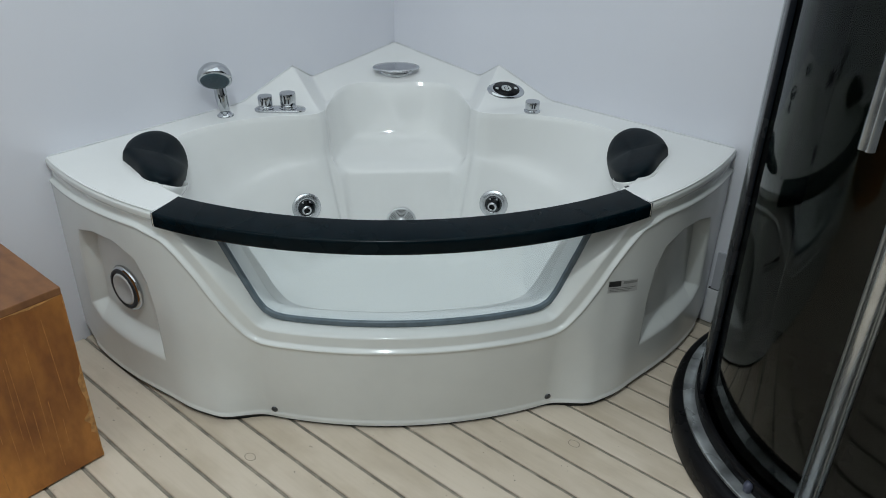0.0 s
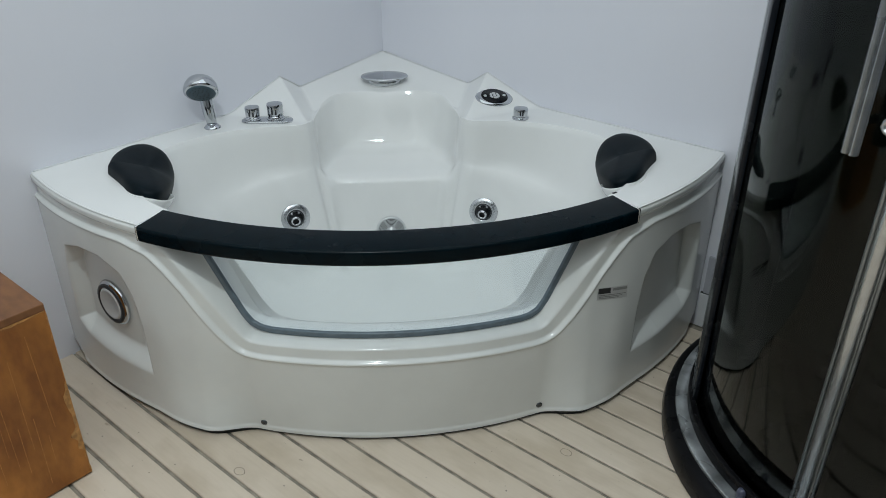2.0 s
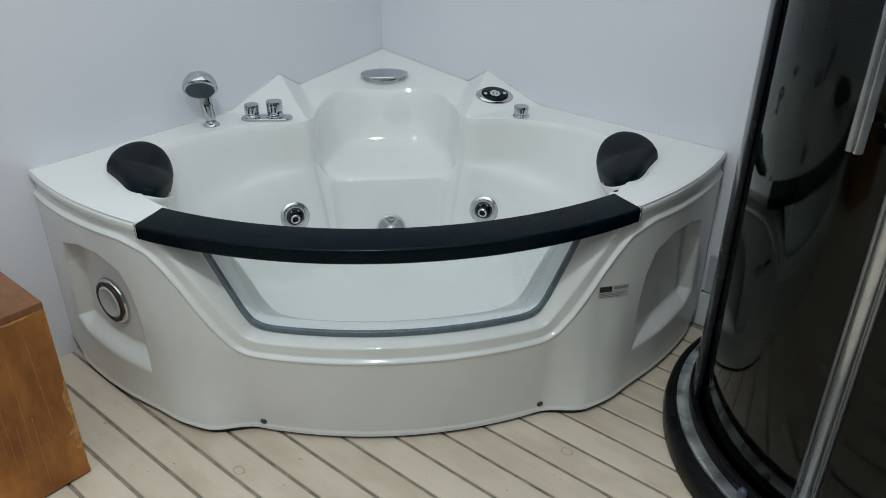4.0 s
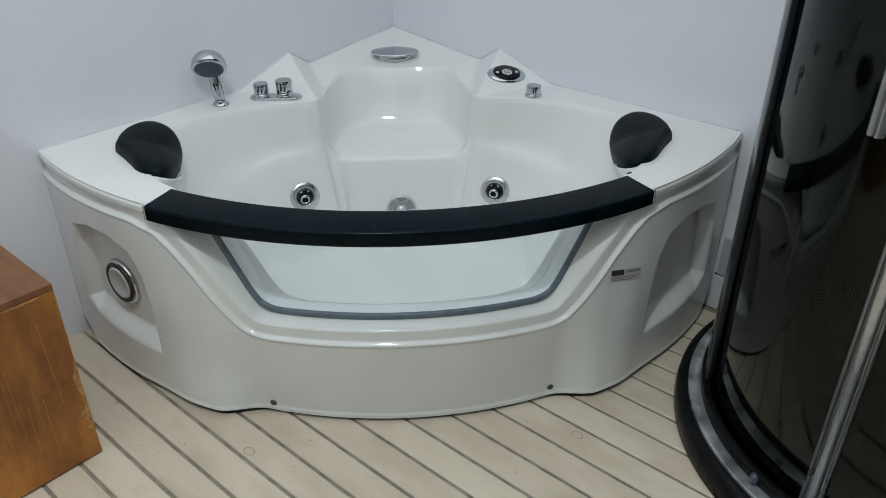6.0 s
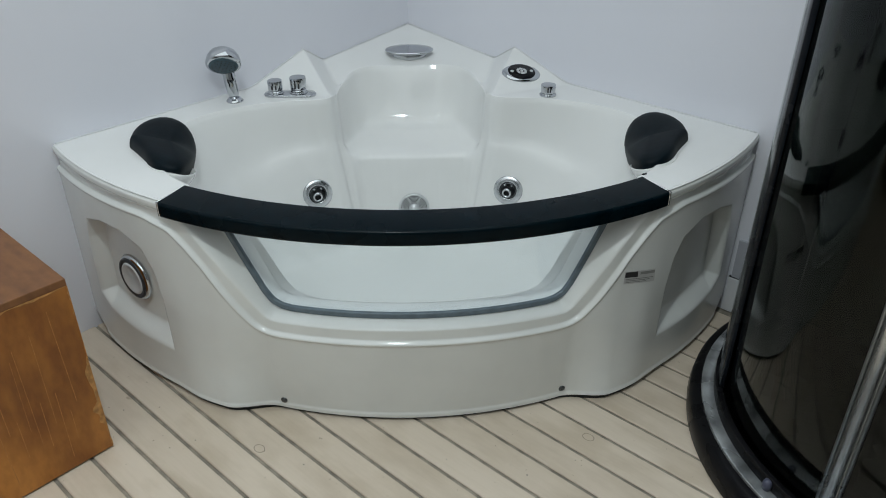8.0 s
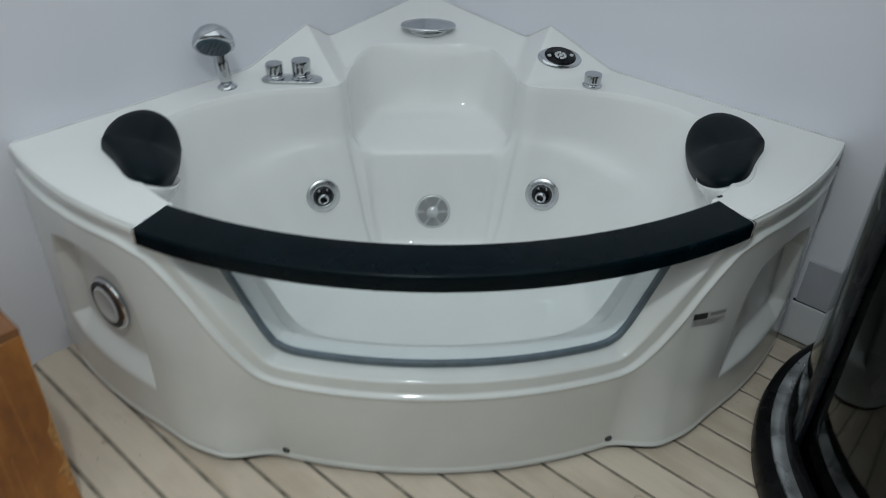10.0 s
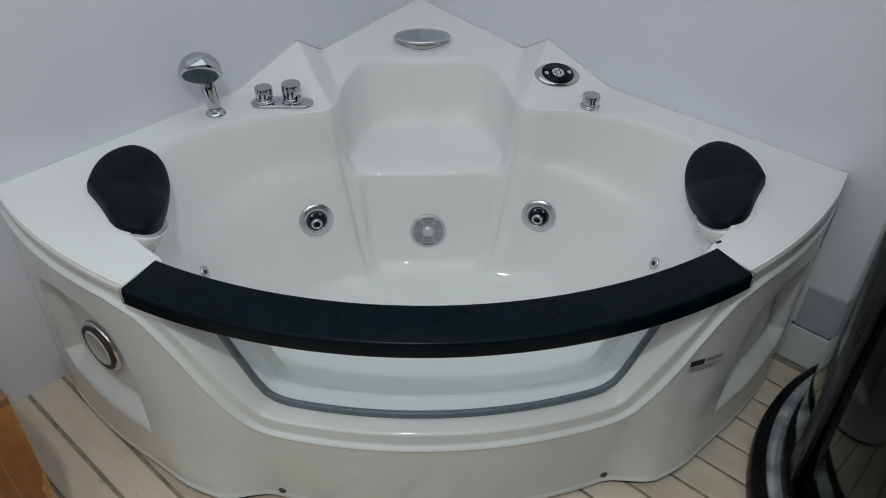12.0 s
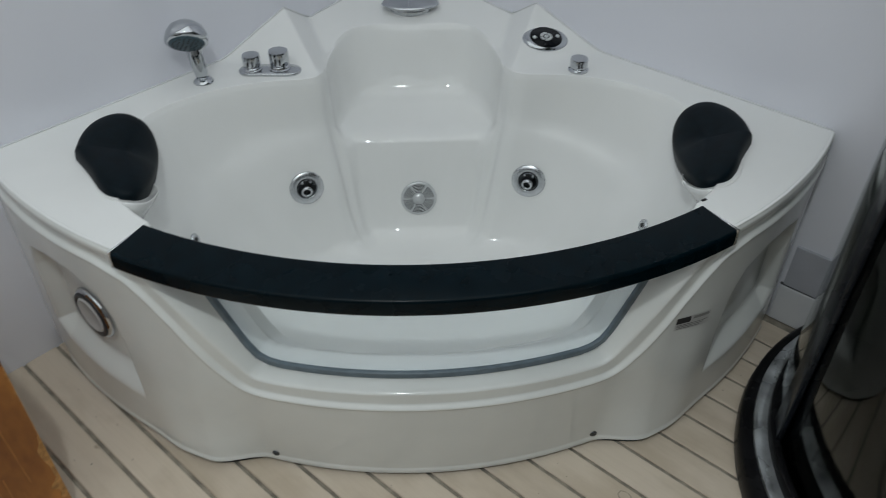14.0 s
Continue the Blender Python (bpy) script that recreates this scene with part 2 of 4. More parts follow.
def lathe(profile, seg=40, sx=1.0, sy=1.0):
    """Turned body about z from (radius, z) pairs, closed at both ends."""
    bm = bmesh.new()
    rings = []
    for r, z in profile:
        if r < 1e-6:
            rings.append([bm.verts.new((0, 0, z))])
        else:
            rings.append([bm.verts.new((sx * r * math.cos(2 * math.pi * i / seg), sy * r * math.sin(2 * math.pi * i / seg), z)) for i in range(seg)])
    for a, b in zip(rings, rings[1:]):
        for i in range(seg):
            j = (i + 1) % seg
            if len(a) == 1 and len(b) == 1:
                continue
            if len(a) == 1:
                bm.faces.new((a[0], b[i], b[j]))
            elif len(b) == 1:
                bm.faces.new((a[i], a[j], b[0]))
            else:
                bm.faces.new((a[i], a[j], b[j], b[i]))
    for end in (rings[0], rings[-1]):
        if len(end) > 1:
            bm.faces.new(end)
    bmesh.ops.recalc_face_normals(bm, faces=bm.faces)
    return bm


def sweep(path, section, up=(0, 0, 1), capped=True):
    """A closed section of (side, up) pairs carried along a path of points."""
    pts = [Vector(p) for p in path]
    bm = bmesh.new()
    rings = []
    for i, p in enumerate(pts):
        d = (pts[min(i + 1, len(pts) - 1)] - pts[max(i - 1, 0)]).normalized()
        u = up(p) if callable(up) else Vector(up)
        side = d.cross(u).normalized()
        u2 = side.cross(d).normalized()
        rings.append([bm.verts.new(p + side * a + u2 * b) for a, b in section])
    n = len(section)
    for a, b in zip(rings, rings[1:]):
        for i in range(n):
            bm.faces.new((a[i], a[(i + 1) % n], b[(i + 1) % n], b[i]))
    if capped:
        bm.faces.new(rings[0])
        bm.faces.new(rings[-1])
    bmesh.ops.recalc_face_normals(bm, faces=bm.faces)
    return bm


def round_section(w, h, r, n=4):
    out = []
    for cx, cy, a0 in ((w / 2 - r, h / 2 - r, 0), (-w / 2 + r, h / 2 - r, 90), (-w / 2 + r, -h / 2 + r, 180), (w / 2 - r, -h / 2 + r, 270)):
        for k in range(n + 1):
            a = radians(a0 + 90 * k / n)
            out.append((cx + r * math.cos(a), cy + r * math.sin(a)))
    return out


def facing(p, normal, spin=(0, 0, 1)):
    """Pose at p with its z along the normal and its y as near to spin as can be."""
    z = Vector(normal).normalized()
    x = Vector(spin).cross(z)
    x = x.normalized() if x.length > 1e-4 else Vector((1, 0, 0))
    y = z.cross(x)
    m = Matrix((x, y, z)).transposed().to_4x4()
    m.translation = Vector(p)
    return m


def sstep(a, b, x):
    t = np.clip((x - a) / (b - a), 0, 1)
    return t * t * (3 - 2 * t)


# ---- room ----
X1, Y1 = 3.3, -4.6


def structure(name, bm, mat, label, smooth=False):
    ob = part(name, bm, mat, None, label, smooth)
    return tagged(ob, kind="structure", category=name.split("_")[0])


structure("wall_left", box_bm(-0.12, 0, Y1 - 0.12, 0.12, -0.05, CEIL), WALL, "plain bluish white painted plaster wall")
structure("wall_right", box_bm(0, X1 + 0.12, 0, 0.12, -0.05, CEIL), WALL, "plain bluish white painted plaster wall")
# unseen, added to close the room and shape its bounce
structure("wall_back", box_bm(0, X1 + 0.12, Y1 - 0.12, Y1, -0.05, CEIL), BOUNCE_WALL, "plain unseen closing wall, grey set for bounce light")
structure("wall_end", box_bm(X1, X1 + 0.12, Y1, 0, -0.05, CEIL), DIM_BOUNCE_WALL, "plain unseen closing wall, dark grey to hold back bounce light")
structure("ceiling", box_bm(-0.12, X1 + 0.12, Y1 - 0.12, 0.12, CEIL, CEIL + 0.1), CEILING, "plain white painted ceiling")
floor = structure("floor", box_bm(0, X1, Y1, 0, -0.08, -0.006), SUBFLOOR, "cream whitewashed wooden plank floor with grey gaps")
baseboard = structure("baseboard", box_bm(1.405, 1.535, -0.012, 0.0, 0.0, 0.122, 0.003), SKIRTING, "low white glossy skirting board")


part("seam", box_bm(1.405, 1.535, -0.008, -0.0005, 0.1222, 0.1256), DARK_HOLE, baseboard, "dark open joint above the skirting", False)


# unseen panel added only to give soft fill light
def unseen_fill():
    e = tagged(new("fill_panel"), "wide unseen fill-light panel, added under the ceiling in a thin white frame", "ceiling panel")
    e.matrix_basis = pose(FILL[0], FILL[1], CEIL)
    w, d = FILL[2] / 2, FILL[3] / 2
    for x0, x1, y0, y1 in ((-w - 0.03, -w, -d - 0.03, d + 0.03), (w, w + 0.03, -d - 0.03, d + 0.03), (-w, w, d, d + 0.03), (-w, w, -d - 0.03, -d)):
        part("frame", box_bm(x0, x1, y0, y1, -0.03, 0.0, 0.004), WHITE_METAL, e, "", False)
    part("diffuser", box_bm(-w, w, -d, d, -0.012, -0.002), m_glow, e, "glowing sheet of the added fill light", False)


unseen_fill()


def ceiling_light():
    e = tagged(new("ceiling_light"), "small white ceiling light with two lit opal windows", "ceiling light")
    e.matrix_basis = pose(LAMP[0], LAMP[1], CEIL - 0.021, 0, 0, 45)
    part("housing", box_bm(-0.06, 0.06, -0.075, 0.075, -0.055, 0.0, 0.008), WHITE_METAL, e, "", False)
    for off in (-0.019, 0.019):
        part("diffuser", box_bm(off - 0.014, off + 0.014, -0.053, 0.053, -0.059, -0.054), m_glow, e, "lit opal window", False)


ceiling_light()

# ---- corner bathtub: local x to the right, y towards the corner ----
DIAG = pose(0, 0, 0, 0, 0, 45)
tub = tagged(new("bathtub"), "white acrylic corner whirlpool bathtub with glass front window", "bathtub")
tub.matrix_basis = DIAG
RIM = 0.600          # height of the deck
CY, RAD = -0.319, 1.195   # centre and radius of the curved front
BY = -0.93           # middle of the basin


def front(theta, r, z):
    """A point of the curved front from its angle in degrees."""
    a = np.radians(theta)
    return np.stack([r * np.sin(a), CY - r * np.cos(a), z + 0 * a], -1)


def angle_of(u, v):
    return np.degrees(np.arctan2(u, -(v - CY)))


# the window's outline: height of its sill at an angle
def sill(theta):
    return np.interp(np.abs(theta), [0, 16.2, 17.6, 18.8, 19.8, 25.2, 26], [0.326, 0.326, 0.330, 0.342, 0.368, 0.568, 0.6])


P1, P2, P3 = Vector((0.364, -0.364, 0.680)), Vector((0.256, -0.632, 0.596)), Vector((0.527, -0.527, 0.598))
_n = (P2 - P1).cross(P3 - P1)
_e = Vector((P2.x - P1.x, P2.y - P1.y)).normalized()


def smax(a, b, k):
    h = np.clip(0.5 + 0.5 * (a - b) / k, 0, 1)
    return b * (1 - h) + a * h + k * h * (1 - h)


def deck(u, v):
    """Height of the deck: flat rim, raised corner and the two wedge-shaped consoles."""
    a = np.abs(u)
    wedge = P1.z - (_n.x * (a - P1.x) + _n.y * (v - P1.y)) / _n.z
    d = (a - P1.x) * -_e.y + (v - P1.y) * _e.x
    wedge = np.where(d < 0, wedge + 1.1 * d, wedge)
    corner = 0.672 + 0.072 * v / 0.325 + 0.063 * a
    corner = np.maximum(corner, 0.585)
    base = RIM + (corner - RIM) * sstep(0.0, 0.05, -d)
    return smax(wedge, base, 0.008)


HALF = [(0, -0.325), (0.115, -0.328), (0.185, -0.352), (0.228, -0.43), (0.243, -0.60), (0.258, -0.645), (0.30, -0.660), (0.376, -0.664), (0.474, -0.688), (0.541, -0.718),
        (0.602, -0.762), (0.648, -0.81), (0.685, -0.90), (0.692, -1.02), (0.668, -1.13), (0.61, -1.21), (0.555, -1.262)]
for t in range(28, -1, -2):
    r_ = 1.078 + 0.018 * max(0.0, min(1.0, (t - 24) / 4))
    HALF.append((r_ * math.sin(radians(t)), CY - r_ * math.cos(radians(t))))
_hp = np.degrees(np.arctan2([p[0] for p in HALF], [p[1] - BY for p in HALF]))
_hr = np.hypot([p[0] for p in HALF], [p[1] - BY for p in HALF])
_fine = np.arange(-30, 210.01, 0.25)
_or = np.interp(np.where(_fine > 180, 360 - _fine, np.abs(_fine)), _hp, _hr)
_ker = np.exp(-0.5 * (np.arange(-16, 17) * 0.25 / 1.1) ** 2)
_or = np.convolve(np.pad(_or, 16, mode="edge"), _ker / _ker.sum(), mode="valid")


def opening(phi):
    return np.interp(np.abs(phi), _fine, _or)


# basin sections: inset from the opening and height, by bearing from the corner
SECTIONS = [
    (33, [(0.010, 0.585), (0.026, 0.47), (0.036, 0.418), (0.056, 0.408), (0.092, 0.396), (0.110, 0.365), (0.150, 0.14), (0.21, 0.10)]),
    (39.5, [(0.006, 0.58), (0.010, 0.50), (0.012, 0.465), (0.018, 0.445), (0.032, 0.40), (0.055, 0.32), (0.10, 0.14), (0.16, 0.10)]),
    (46, [(0.008, 0.58), (0.014, 0.49), (0.022, 0.460), (0.034, 0.440), (0.048, 0.40), (0.072, 0.315), (0.112, 0.14), (0.18, 0.10)]),
    (58, [(0.012, 0.58), (0.030, 0.48), (0.044, 0.455), (0.068, 0.430), (0.088, 0.39), (0.118, 0.313), (0.16, 0.14), (0.23, 0.10)]),
    (74, [(0.014, 0.58), (0.050, 0.48), (0.072, 0.43), (0.105, 0.395), (0.130, 0.355), (0.17, 0.28), (0.25, 0.14), (0.33, 0.10)]),
    (95, [(0.014, 0.58), (0.058, 0.48), (0.088, 0.41), (0.112, 0.355), (0.140, 0.30), (0.18, 0.22), (0.25, 0.14), (0.34, 0.10)]),
    (115, [(0.012, 0.58), (0.045, 0.48), (0.068, 0.41), (0.09, 0.355), (0.115, 0.30), (0.15, 0.22), (0.21, 0.14), (0.30, 0.10)]),
    (136, [(0.010, 0.58), (0.022, 0.48), (0.03, 0.42), (0.038, 0.36), (0.046, 0.30), (0.06, 0.20), (0.10, 0.13), (0.17, 0.10)]),
    (150, [(0.004, 0.58), (0.006, 0.48), (0.009, 0.42), (0.013, 0.36), (0.02, 0.28), (0.035, 0.19), (0.07, 0.13), (0.15, 0.10)]),
    (180, [(0.004, 0.58), (0.006, 0.48), (0.009, 0.42), (0.013, 0.36), (0.02, 0.28), (0.035, 0.19), (0.07, 0.13), (0.15, 0.10)]),
]


# the corner seat: its front runs straight across
for q in range(10, -1, -1):
    f = q / 11.0
    o_, c_ = float(opening(3.0 * q)), math.cos(radians(3.0 * q))
    back_ = [(0.012 - 0.002 * f, 0.585), (0.060 - 0.034 * f * f, 0.47), (0.095 - 0.055 * f * f, 0.418), (0.18 - 0.11 * f * f, 0.408)]
    SECTIONS.insert(0, (3.0 * q, back_ + [(o_ - d_ / c_, z_) for d_, z_ in ((0.312, 0.397), (0.296, 0.367), (0.254, 0.14), (0.20, 0.10))]))


def chaikin(p, times):
    for _ in range(times):
        q, r = 0.75 * p[:, :-1] + 0.25 * p[:, 1:], 0.25 * p[:, :-1] + 0.75 * p[:, 1:]
        mid = np.stack([q, r], 2).reshape(p.shape[0], -1, p.shape[2])
        p = np.concatenate([p[:, :1], mid, p[:, -1:]], 1)
    return p


def basin_shell():
    phi = np.arange(-180, 180, 0.5)
    a, rad = np.abs(phi), np.radians(phi)
    s, c = np.sin(rad), np.cos(rad)
    o = opening(phi)
    # outer edge: the two walls, or the curved front
    wall = np.where(np.abs(s) + c > 0.05, 0.926 / np.maximum(np.abs(s) + c, 0.05), 9)

    def to_circle(r):
        b = -(CY - BY) * c
        return -b + np.sqrt(b * b - (CY - BY) ** 2 + r * r)
    th = angle_of(o * s, BY + o * c)
    edge = np.minimum(wall, to_circle(np.where(np.abs(th) < 25.9, 1.128, RAD - 0.004)))
    edge = np.maximum(edge, o + 0.01)
    t = np.linspace(0, 1, 30)
    rho = edge[:, None] + (o - edge)[:, None] * t[None]
    u, v = rho * s[:, None], BY + rho * c[:, None]
    z = deck(u, v)
    tt = np.abs(angle_of(u, v))
    is_front = (v < -1.15)
    z = np.where(is_front & (tt < 30.6), 0.566, z)
    z = np.where(is_front & (tt < 25.9), np.minimum(sill(tt), 0.566), z)
    top = np.stack([u, v, z], -1)
    # walls and floor of the basin
    st = np.array([q[0] for q in SECTIONS], float)
    ins = np.array([[p[0] for p in q[1]] for q in SECTIONS])
    hei = np.array([[p[1] for p in q[1]] for q in SECTIONS])
    k = ins.shape[1]
    inset = np.stack([np.interp(a, st, ins[:, j]) for j in range(k)], 1)
    height = np.stack([np.interp(a, st, hei[:, j]) for j in range(k)], 1)
    z0 = z[:, -1]
    height = np.minimum(height, z0[:, None] - 0.012 * np.arange(1, k + 1)[None] / k)
    rr = np.concatenate([o[:, None], o[:, None] - inset, 0.12 + 0 * o[:, None], 0.0005 + 0 * o[:, None]], 1)
    hh = np.concatenate([z0[:, None], height, 0.096 + 0 * z0[:, None], 0.095 + 0 * z0[:, None]], 1)
    prof = chaikin(np.stack([rr, hh], -1), 3)
    # soften along the bearing as well
    ker = np.exp(-0.5 * (np.arange(-5, 6) * 0.5 / 1.2) ** 2)
    ker /= ker.sum()
    sm = sum(w * np.roll(prof, j, 0) for j, w in zip(range(-5, 6), ker))
    blend = np.clip(np.arange(prof.shape[1]) / 8.0, 0, 1)[None, :, None]
    prof = prof * (1 - blend) + sm * blend
    ker = np.exp(-0.5 * (np.arange(-20, 21) * 0.5 / 3.2) ** 2)
    ker /= ker.sum()
    sm = sum(w * np.roll(prof, j, 0) for j, w in zip(range(-20, 21), ker))
    blend = sstep(0.62, 0.80, np.arange(prof.shape[1]) / prof.shape[1])[None, :, None]
    prof = prof * (1 - blend) + sm * blend
    pu, pv = prof[..., 0] * s[:, None], BY + prof[..., 0] * c[:, None]
    low = np.stack([pu, pv, prof[..., 1]], -1)
    return np.concatenate([top[:, :-1], low], 1)


SHELL = basin_shell()
shell = part("shell", fix_normals(grid(SHELL, closed_u=True)), ACRYLIC, tub, "glossy white moulded deck and basin with corner seat")

# sealant along both walls
for sgn in (-1, 1):
    line = []
    for q in range(61):
        d_ = 0.01 + 1.375 * q / 60
        u_, v_ = sgn * d_ / math.sqrt(2), -d_ / math.sqrt(2) - 0.004
        line.append((u_, v_, float(deck(np.array(u_), np.array(v_))) + 0.001 + 0.0012 * noise.noise((d_ * 14, sgn, 0))))
    part("sealant_bead", sweep(line, round_section(0.007, 0.003, 0.0012, 2)), CAULK, tub, "thin uneven white sealant bead")

# the skirt
RIDGE_T = [0, 17.2, 18.9, 20.3, 22.2, 25.6, 28.1, 30.3, 34.4, 44, 57]
RIDGE_Z = [0.273, 0.272, 0.275, 0.289, 0.334, 0.437, 0.492, 0.528, 0.545, 0.540, 0.533]
POCKET = [(33.0, 0.138, 0.05), (33.2, 0.27, 0.012), (34.2, 0.38, 0.012), (35.8, 0.44, 0.012), (39.6, 0.468, 0.012), (44, 0.464, 0.012), (48.4, 0.437, 0.03),
          (49.4, 0.37, 0.035), (50.0, 0.185, 0.035), (47, 0.152, 0.05), (40, 0.138, 0.05)]


def skirt_radius(th, z):
    a = np.abs(th)
    tt = np.linspace(0, 57, 400)
    rz = np.interp(tt, RIDGE_T, RIDGE_Z)
    ker_ = np.exp(-0.5 * (np.arange(-12, 13) / 3.0) ** 2)
    rz = np.convolve(np.pad(rz, 12, mode="edge"), ker_ / ker_.sum(), mode="valid")
    arc = 1.18 * np.pi / 180
    # distance from the ridge, positive above it
    zc = np.interp(a, tt, rz)
    best = np.full(a.shape, 9.0)
    for shift in np.linspace(-4, 4, 65):
        t2 = np.clip(a + shift, 0, 57)
        best = np.minimum(best, np.hypot((t2 - a) * arc, np.interp(t2, tt, rz) - z))
    d = np.where(z > zc, best, -best)
    side = sstep(19.0, 25.5, a)
    mid = 1.147 + 0.030 * np.clip(z / 0.275, 0, 1)
    panel = mid + (1.193 - mid) * side
    panel = panel + 0.003 * (1 - sstep(0.020, 0.030, z)) + 0.010 * np.exp(-((a - 25) / 4.0) ** 2) * (1 - sstep(0.0, 0.14, z))
    panel = panel + 0.009 * np.exp(-((a - 29.5) / 3.2) ** 2) * (1 - sstep(0.25, 0.46, z))
    plain = panel + 0
    # pocket in each side
    depth = np.full(a.shape, 1.0)
    n = len(POCKET)
    for i in range(n):
        (t0, z0, w), (t1, z1, _) = POCKET[i], POCKET[(i + 1) % n]
        x0, x1 = t0 * arc, t1 * arc
        ln = math.hypot(x1 - x0, z1 - z0)
        dist = ((z1 - z0) * (a * arc - x0) - (x1 - x0) * (z - z0)) / ln
        depth = np.minimum(depth, sstep(0, w, dist))
    panel = panel - 0.040 * depth
    # ledge at the ridge, band above it, second ledge to the window
    band = plain - 0.008
    r = panel + 0.0035 * np.exp(-((d + 0.004) / 0.004) ** 2) + (band - panel) * sstep(-0.001, 0.006, d)
    gate = 1 - sstep(26.5, 30.5, a)
    r = r + (1.128 - r) * sstep(0.034, 0.049 + 0.018 * sstep(17.5, 21.5, a), d) * gate
    lip = sstep(0.566, 0.580, z) * (1 - gate)
    r = r - 0.005 * np.exp(-((z - 0.559) / 0.0045) ** 2) * sstep(38, 50, a)
    return r + (RAD - 0.001 - r) * lip - 0.010 * sstep(0.588, 0.600, z) ** 2 * (1 - gate)


def skirt():
    th = np.linspace(-56.15, 56.15, 821)
    k = np.linspace(0, 1, 206)
    a = np.abs(th)
    z0 = 0.011 + 0.006 * sstep(17, 23, a) + 0.038 * sstep(50, 56, a)
    z = z0[:, None] + (RIM + 0.0005 - z0)[:, None] * k[None]
    t2 = np.repeat(th[:, None], len(k), 1)
    r = skirt_radius(t2, z)
    pts = front(t2, r, z)
    cz = z[:-1, :-1] + 0.0015
    keep = cz < np.where(np.abs(t2[:-1, :-1]) < 25.6, sill(t2[:-1, :-1]) - 0.001, 9)
    keep &= ~((np.abs(t2[:-1, :-1]) < 30.4) & (cz > 0.568))
    return grid(pts, keep=keep)


apron = part("skirt", fix_normals(skirt()), APRON, tub, "glossy white curved front skirt with raised ridge")


# dark strip put in for the shade under the skirt, taller at both ends
def gap_shade_strip():
    th = np.linspace(-55.9, 55.9, 240)
    a = np.abs(th)
    top = 0.022 + 0.036 * sstep(50, 56, a)
    r = skirt_radius(th, top) - 0.010
    rings = np.stack([front(th, r, 0 * th), front(th, r, top), front(th, r - 0.006, top), front(th, r - 0.006, 0 * th)], 1)
    return grid(rings, closed_v=True)


part("gap_shade_strip", fix_normals(gap_shade_strip()), DARK_HOLE, tub, "dark recessed strip: shaded gap under the skirt, rubber flap at the end")


def on_skirt(theta, z, lift=0.0):
    """Point and outward normal of the skirt."""
    t, zz = np.array([theta, theta + 0.4, theta - 0.4, theta, theta]), np.array([z, z, z, z + 0.008, z - 0.008])
    p = front(t, skirt_radius(t, zz), zz)
    nrm = Vector(p[1] - p[2]).cross(Vector(p[3] - p[4])).normalized()
    if nrm.dot(Vector((p[0][0], p[0][1] - CY, 0))) < 0:
        nrm = -nrm
    return Vector(p[0]) + nrm * lift, nrm


# window: pane, seal and the bar above it
rows = np.linspace(0, 1, 8)
tq = np.linspace(-25.3, 25.3, 103)
zs = sill(tq)
zz = zs[:, None] + (0.575 - zs)[:, None] * rows[None]
outer = front(np.repeat(tq[:, None], 8, 1), 1.126, zz)
inner = front(np.repeat(tq[:, None], 8, 1), 1.118, zz)
pane = sharp(part("window_pane", fix_normals(grid(np.concatenate([outer, inner[:, ::-1]], 1), closed_v=True)), CLEAR, tub, "clear curved glass window pane"))
pane.visible_shadow = False

tt = np.concatenate([np.linspace(-25.25, -15.5, 40), np.linspace(-15, 15, 60), np.linspace(15.5, 25.25, 40)])
seal_path = front(tt, 1.131, sill(tt) + 0.0015)
radial = lambda p: Vector((p.x, p.y - CY, 0)).normalized()
part("window_seal", sweep(seal_path, round_section(0.016, 0.012, 0.004), radial), SEAL, tub, "dark blue-grey rubber window seal")


def bar():
    th = np.linspace(-30.35, 30.35, 120)
    sec = round_section(0.096, 0.043, 0.007)
    me_bm = bmesh.new()
    rings = []
    for t in th:
        ring = []
        for a, b in sec:
            dip = -0.004 * (a / 0.048)
            ring.append(me_bm.verts.new(front(np.array(t), 1.1565 + a, 0.5845 + b + (dip if b > 0 else 0))))
        rings.append(ring)
    n = len(sec)
    for p, q in zip(rings, rings[1:]):
        for i in range(n):
            me_bm.faces.new((p[i], p[(i + 1) % n], q[(i + 1) % n], q[i]))
    me_bm.faces.new(rings[0])
    me_bm.faces.new(rings[-1])
    bmesh.ops.recalc_face_normals(me_bm, faces=me_bm.faces)
    return me_bm


sharp(part("front_bar", bar(), BLACK_BAR, tub, "curved black bar along the front edge"), 50)
for sgn in (-1, 1):
    pth = [front(np.array(sgn * 30.55), r, 0.585) for r in (1.108, 1.135, 1.165, 1.204)]
    part("bar_end_trim", sweep(pth, round_section(0.004, 0.038, 0.001, 2)), SATIN, tub, "thin grey metal end strip")


clip = part("bar_clip", box_bm(-0.007, 0.007, -0.003, 0.003, -0.004, 0.002, 0.001), BLACK_GLOSS, tub, "tiny black clip at the bar end")
clip.matrix_basis = pose(0.578, -1.247, RIM, 0, 0, 25)


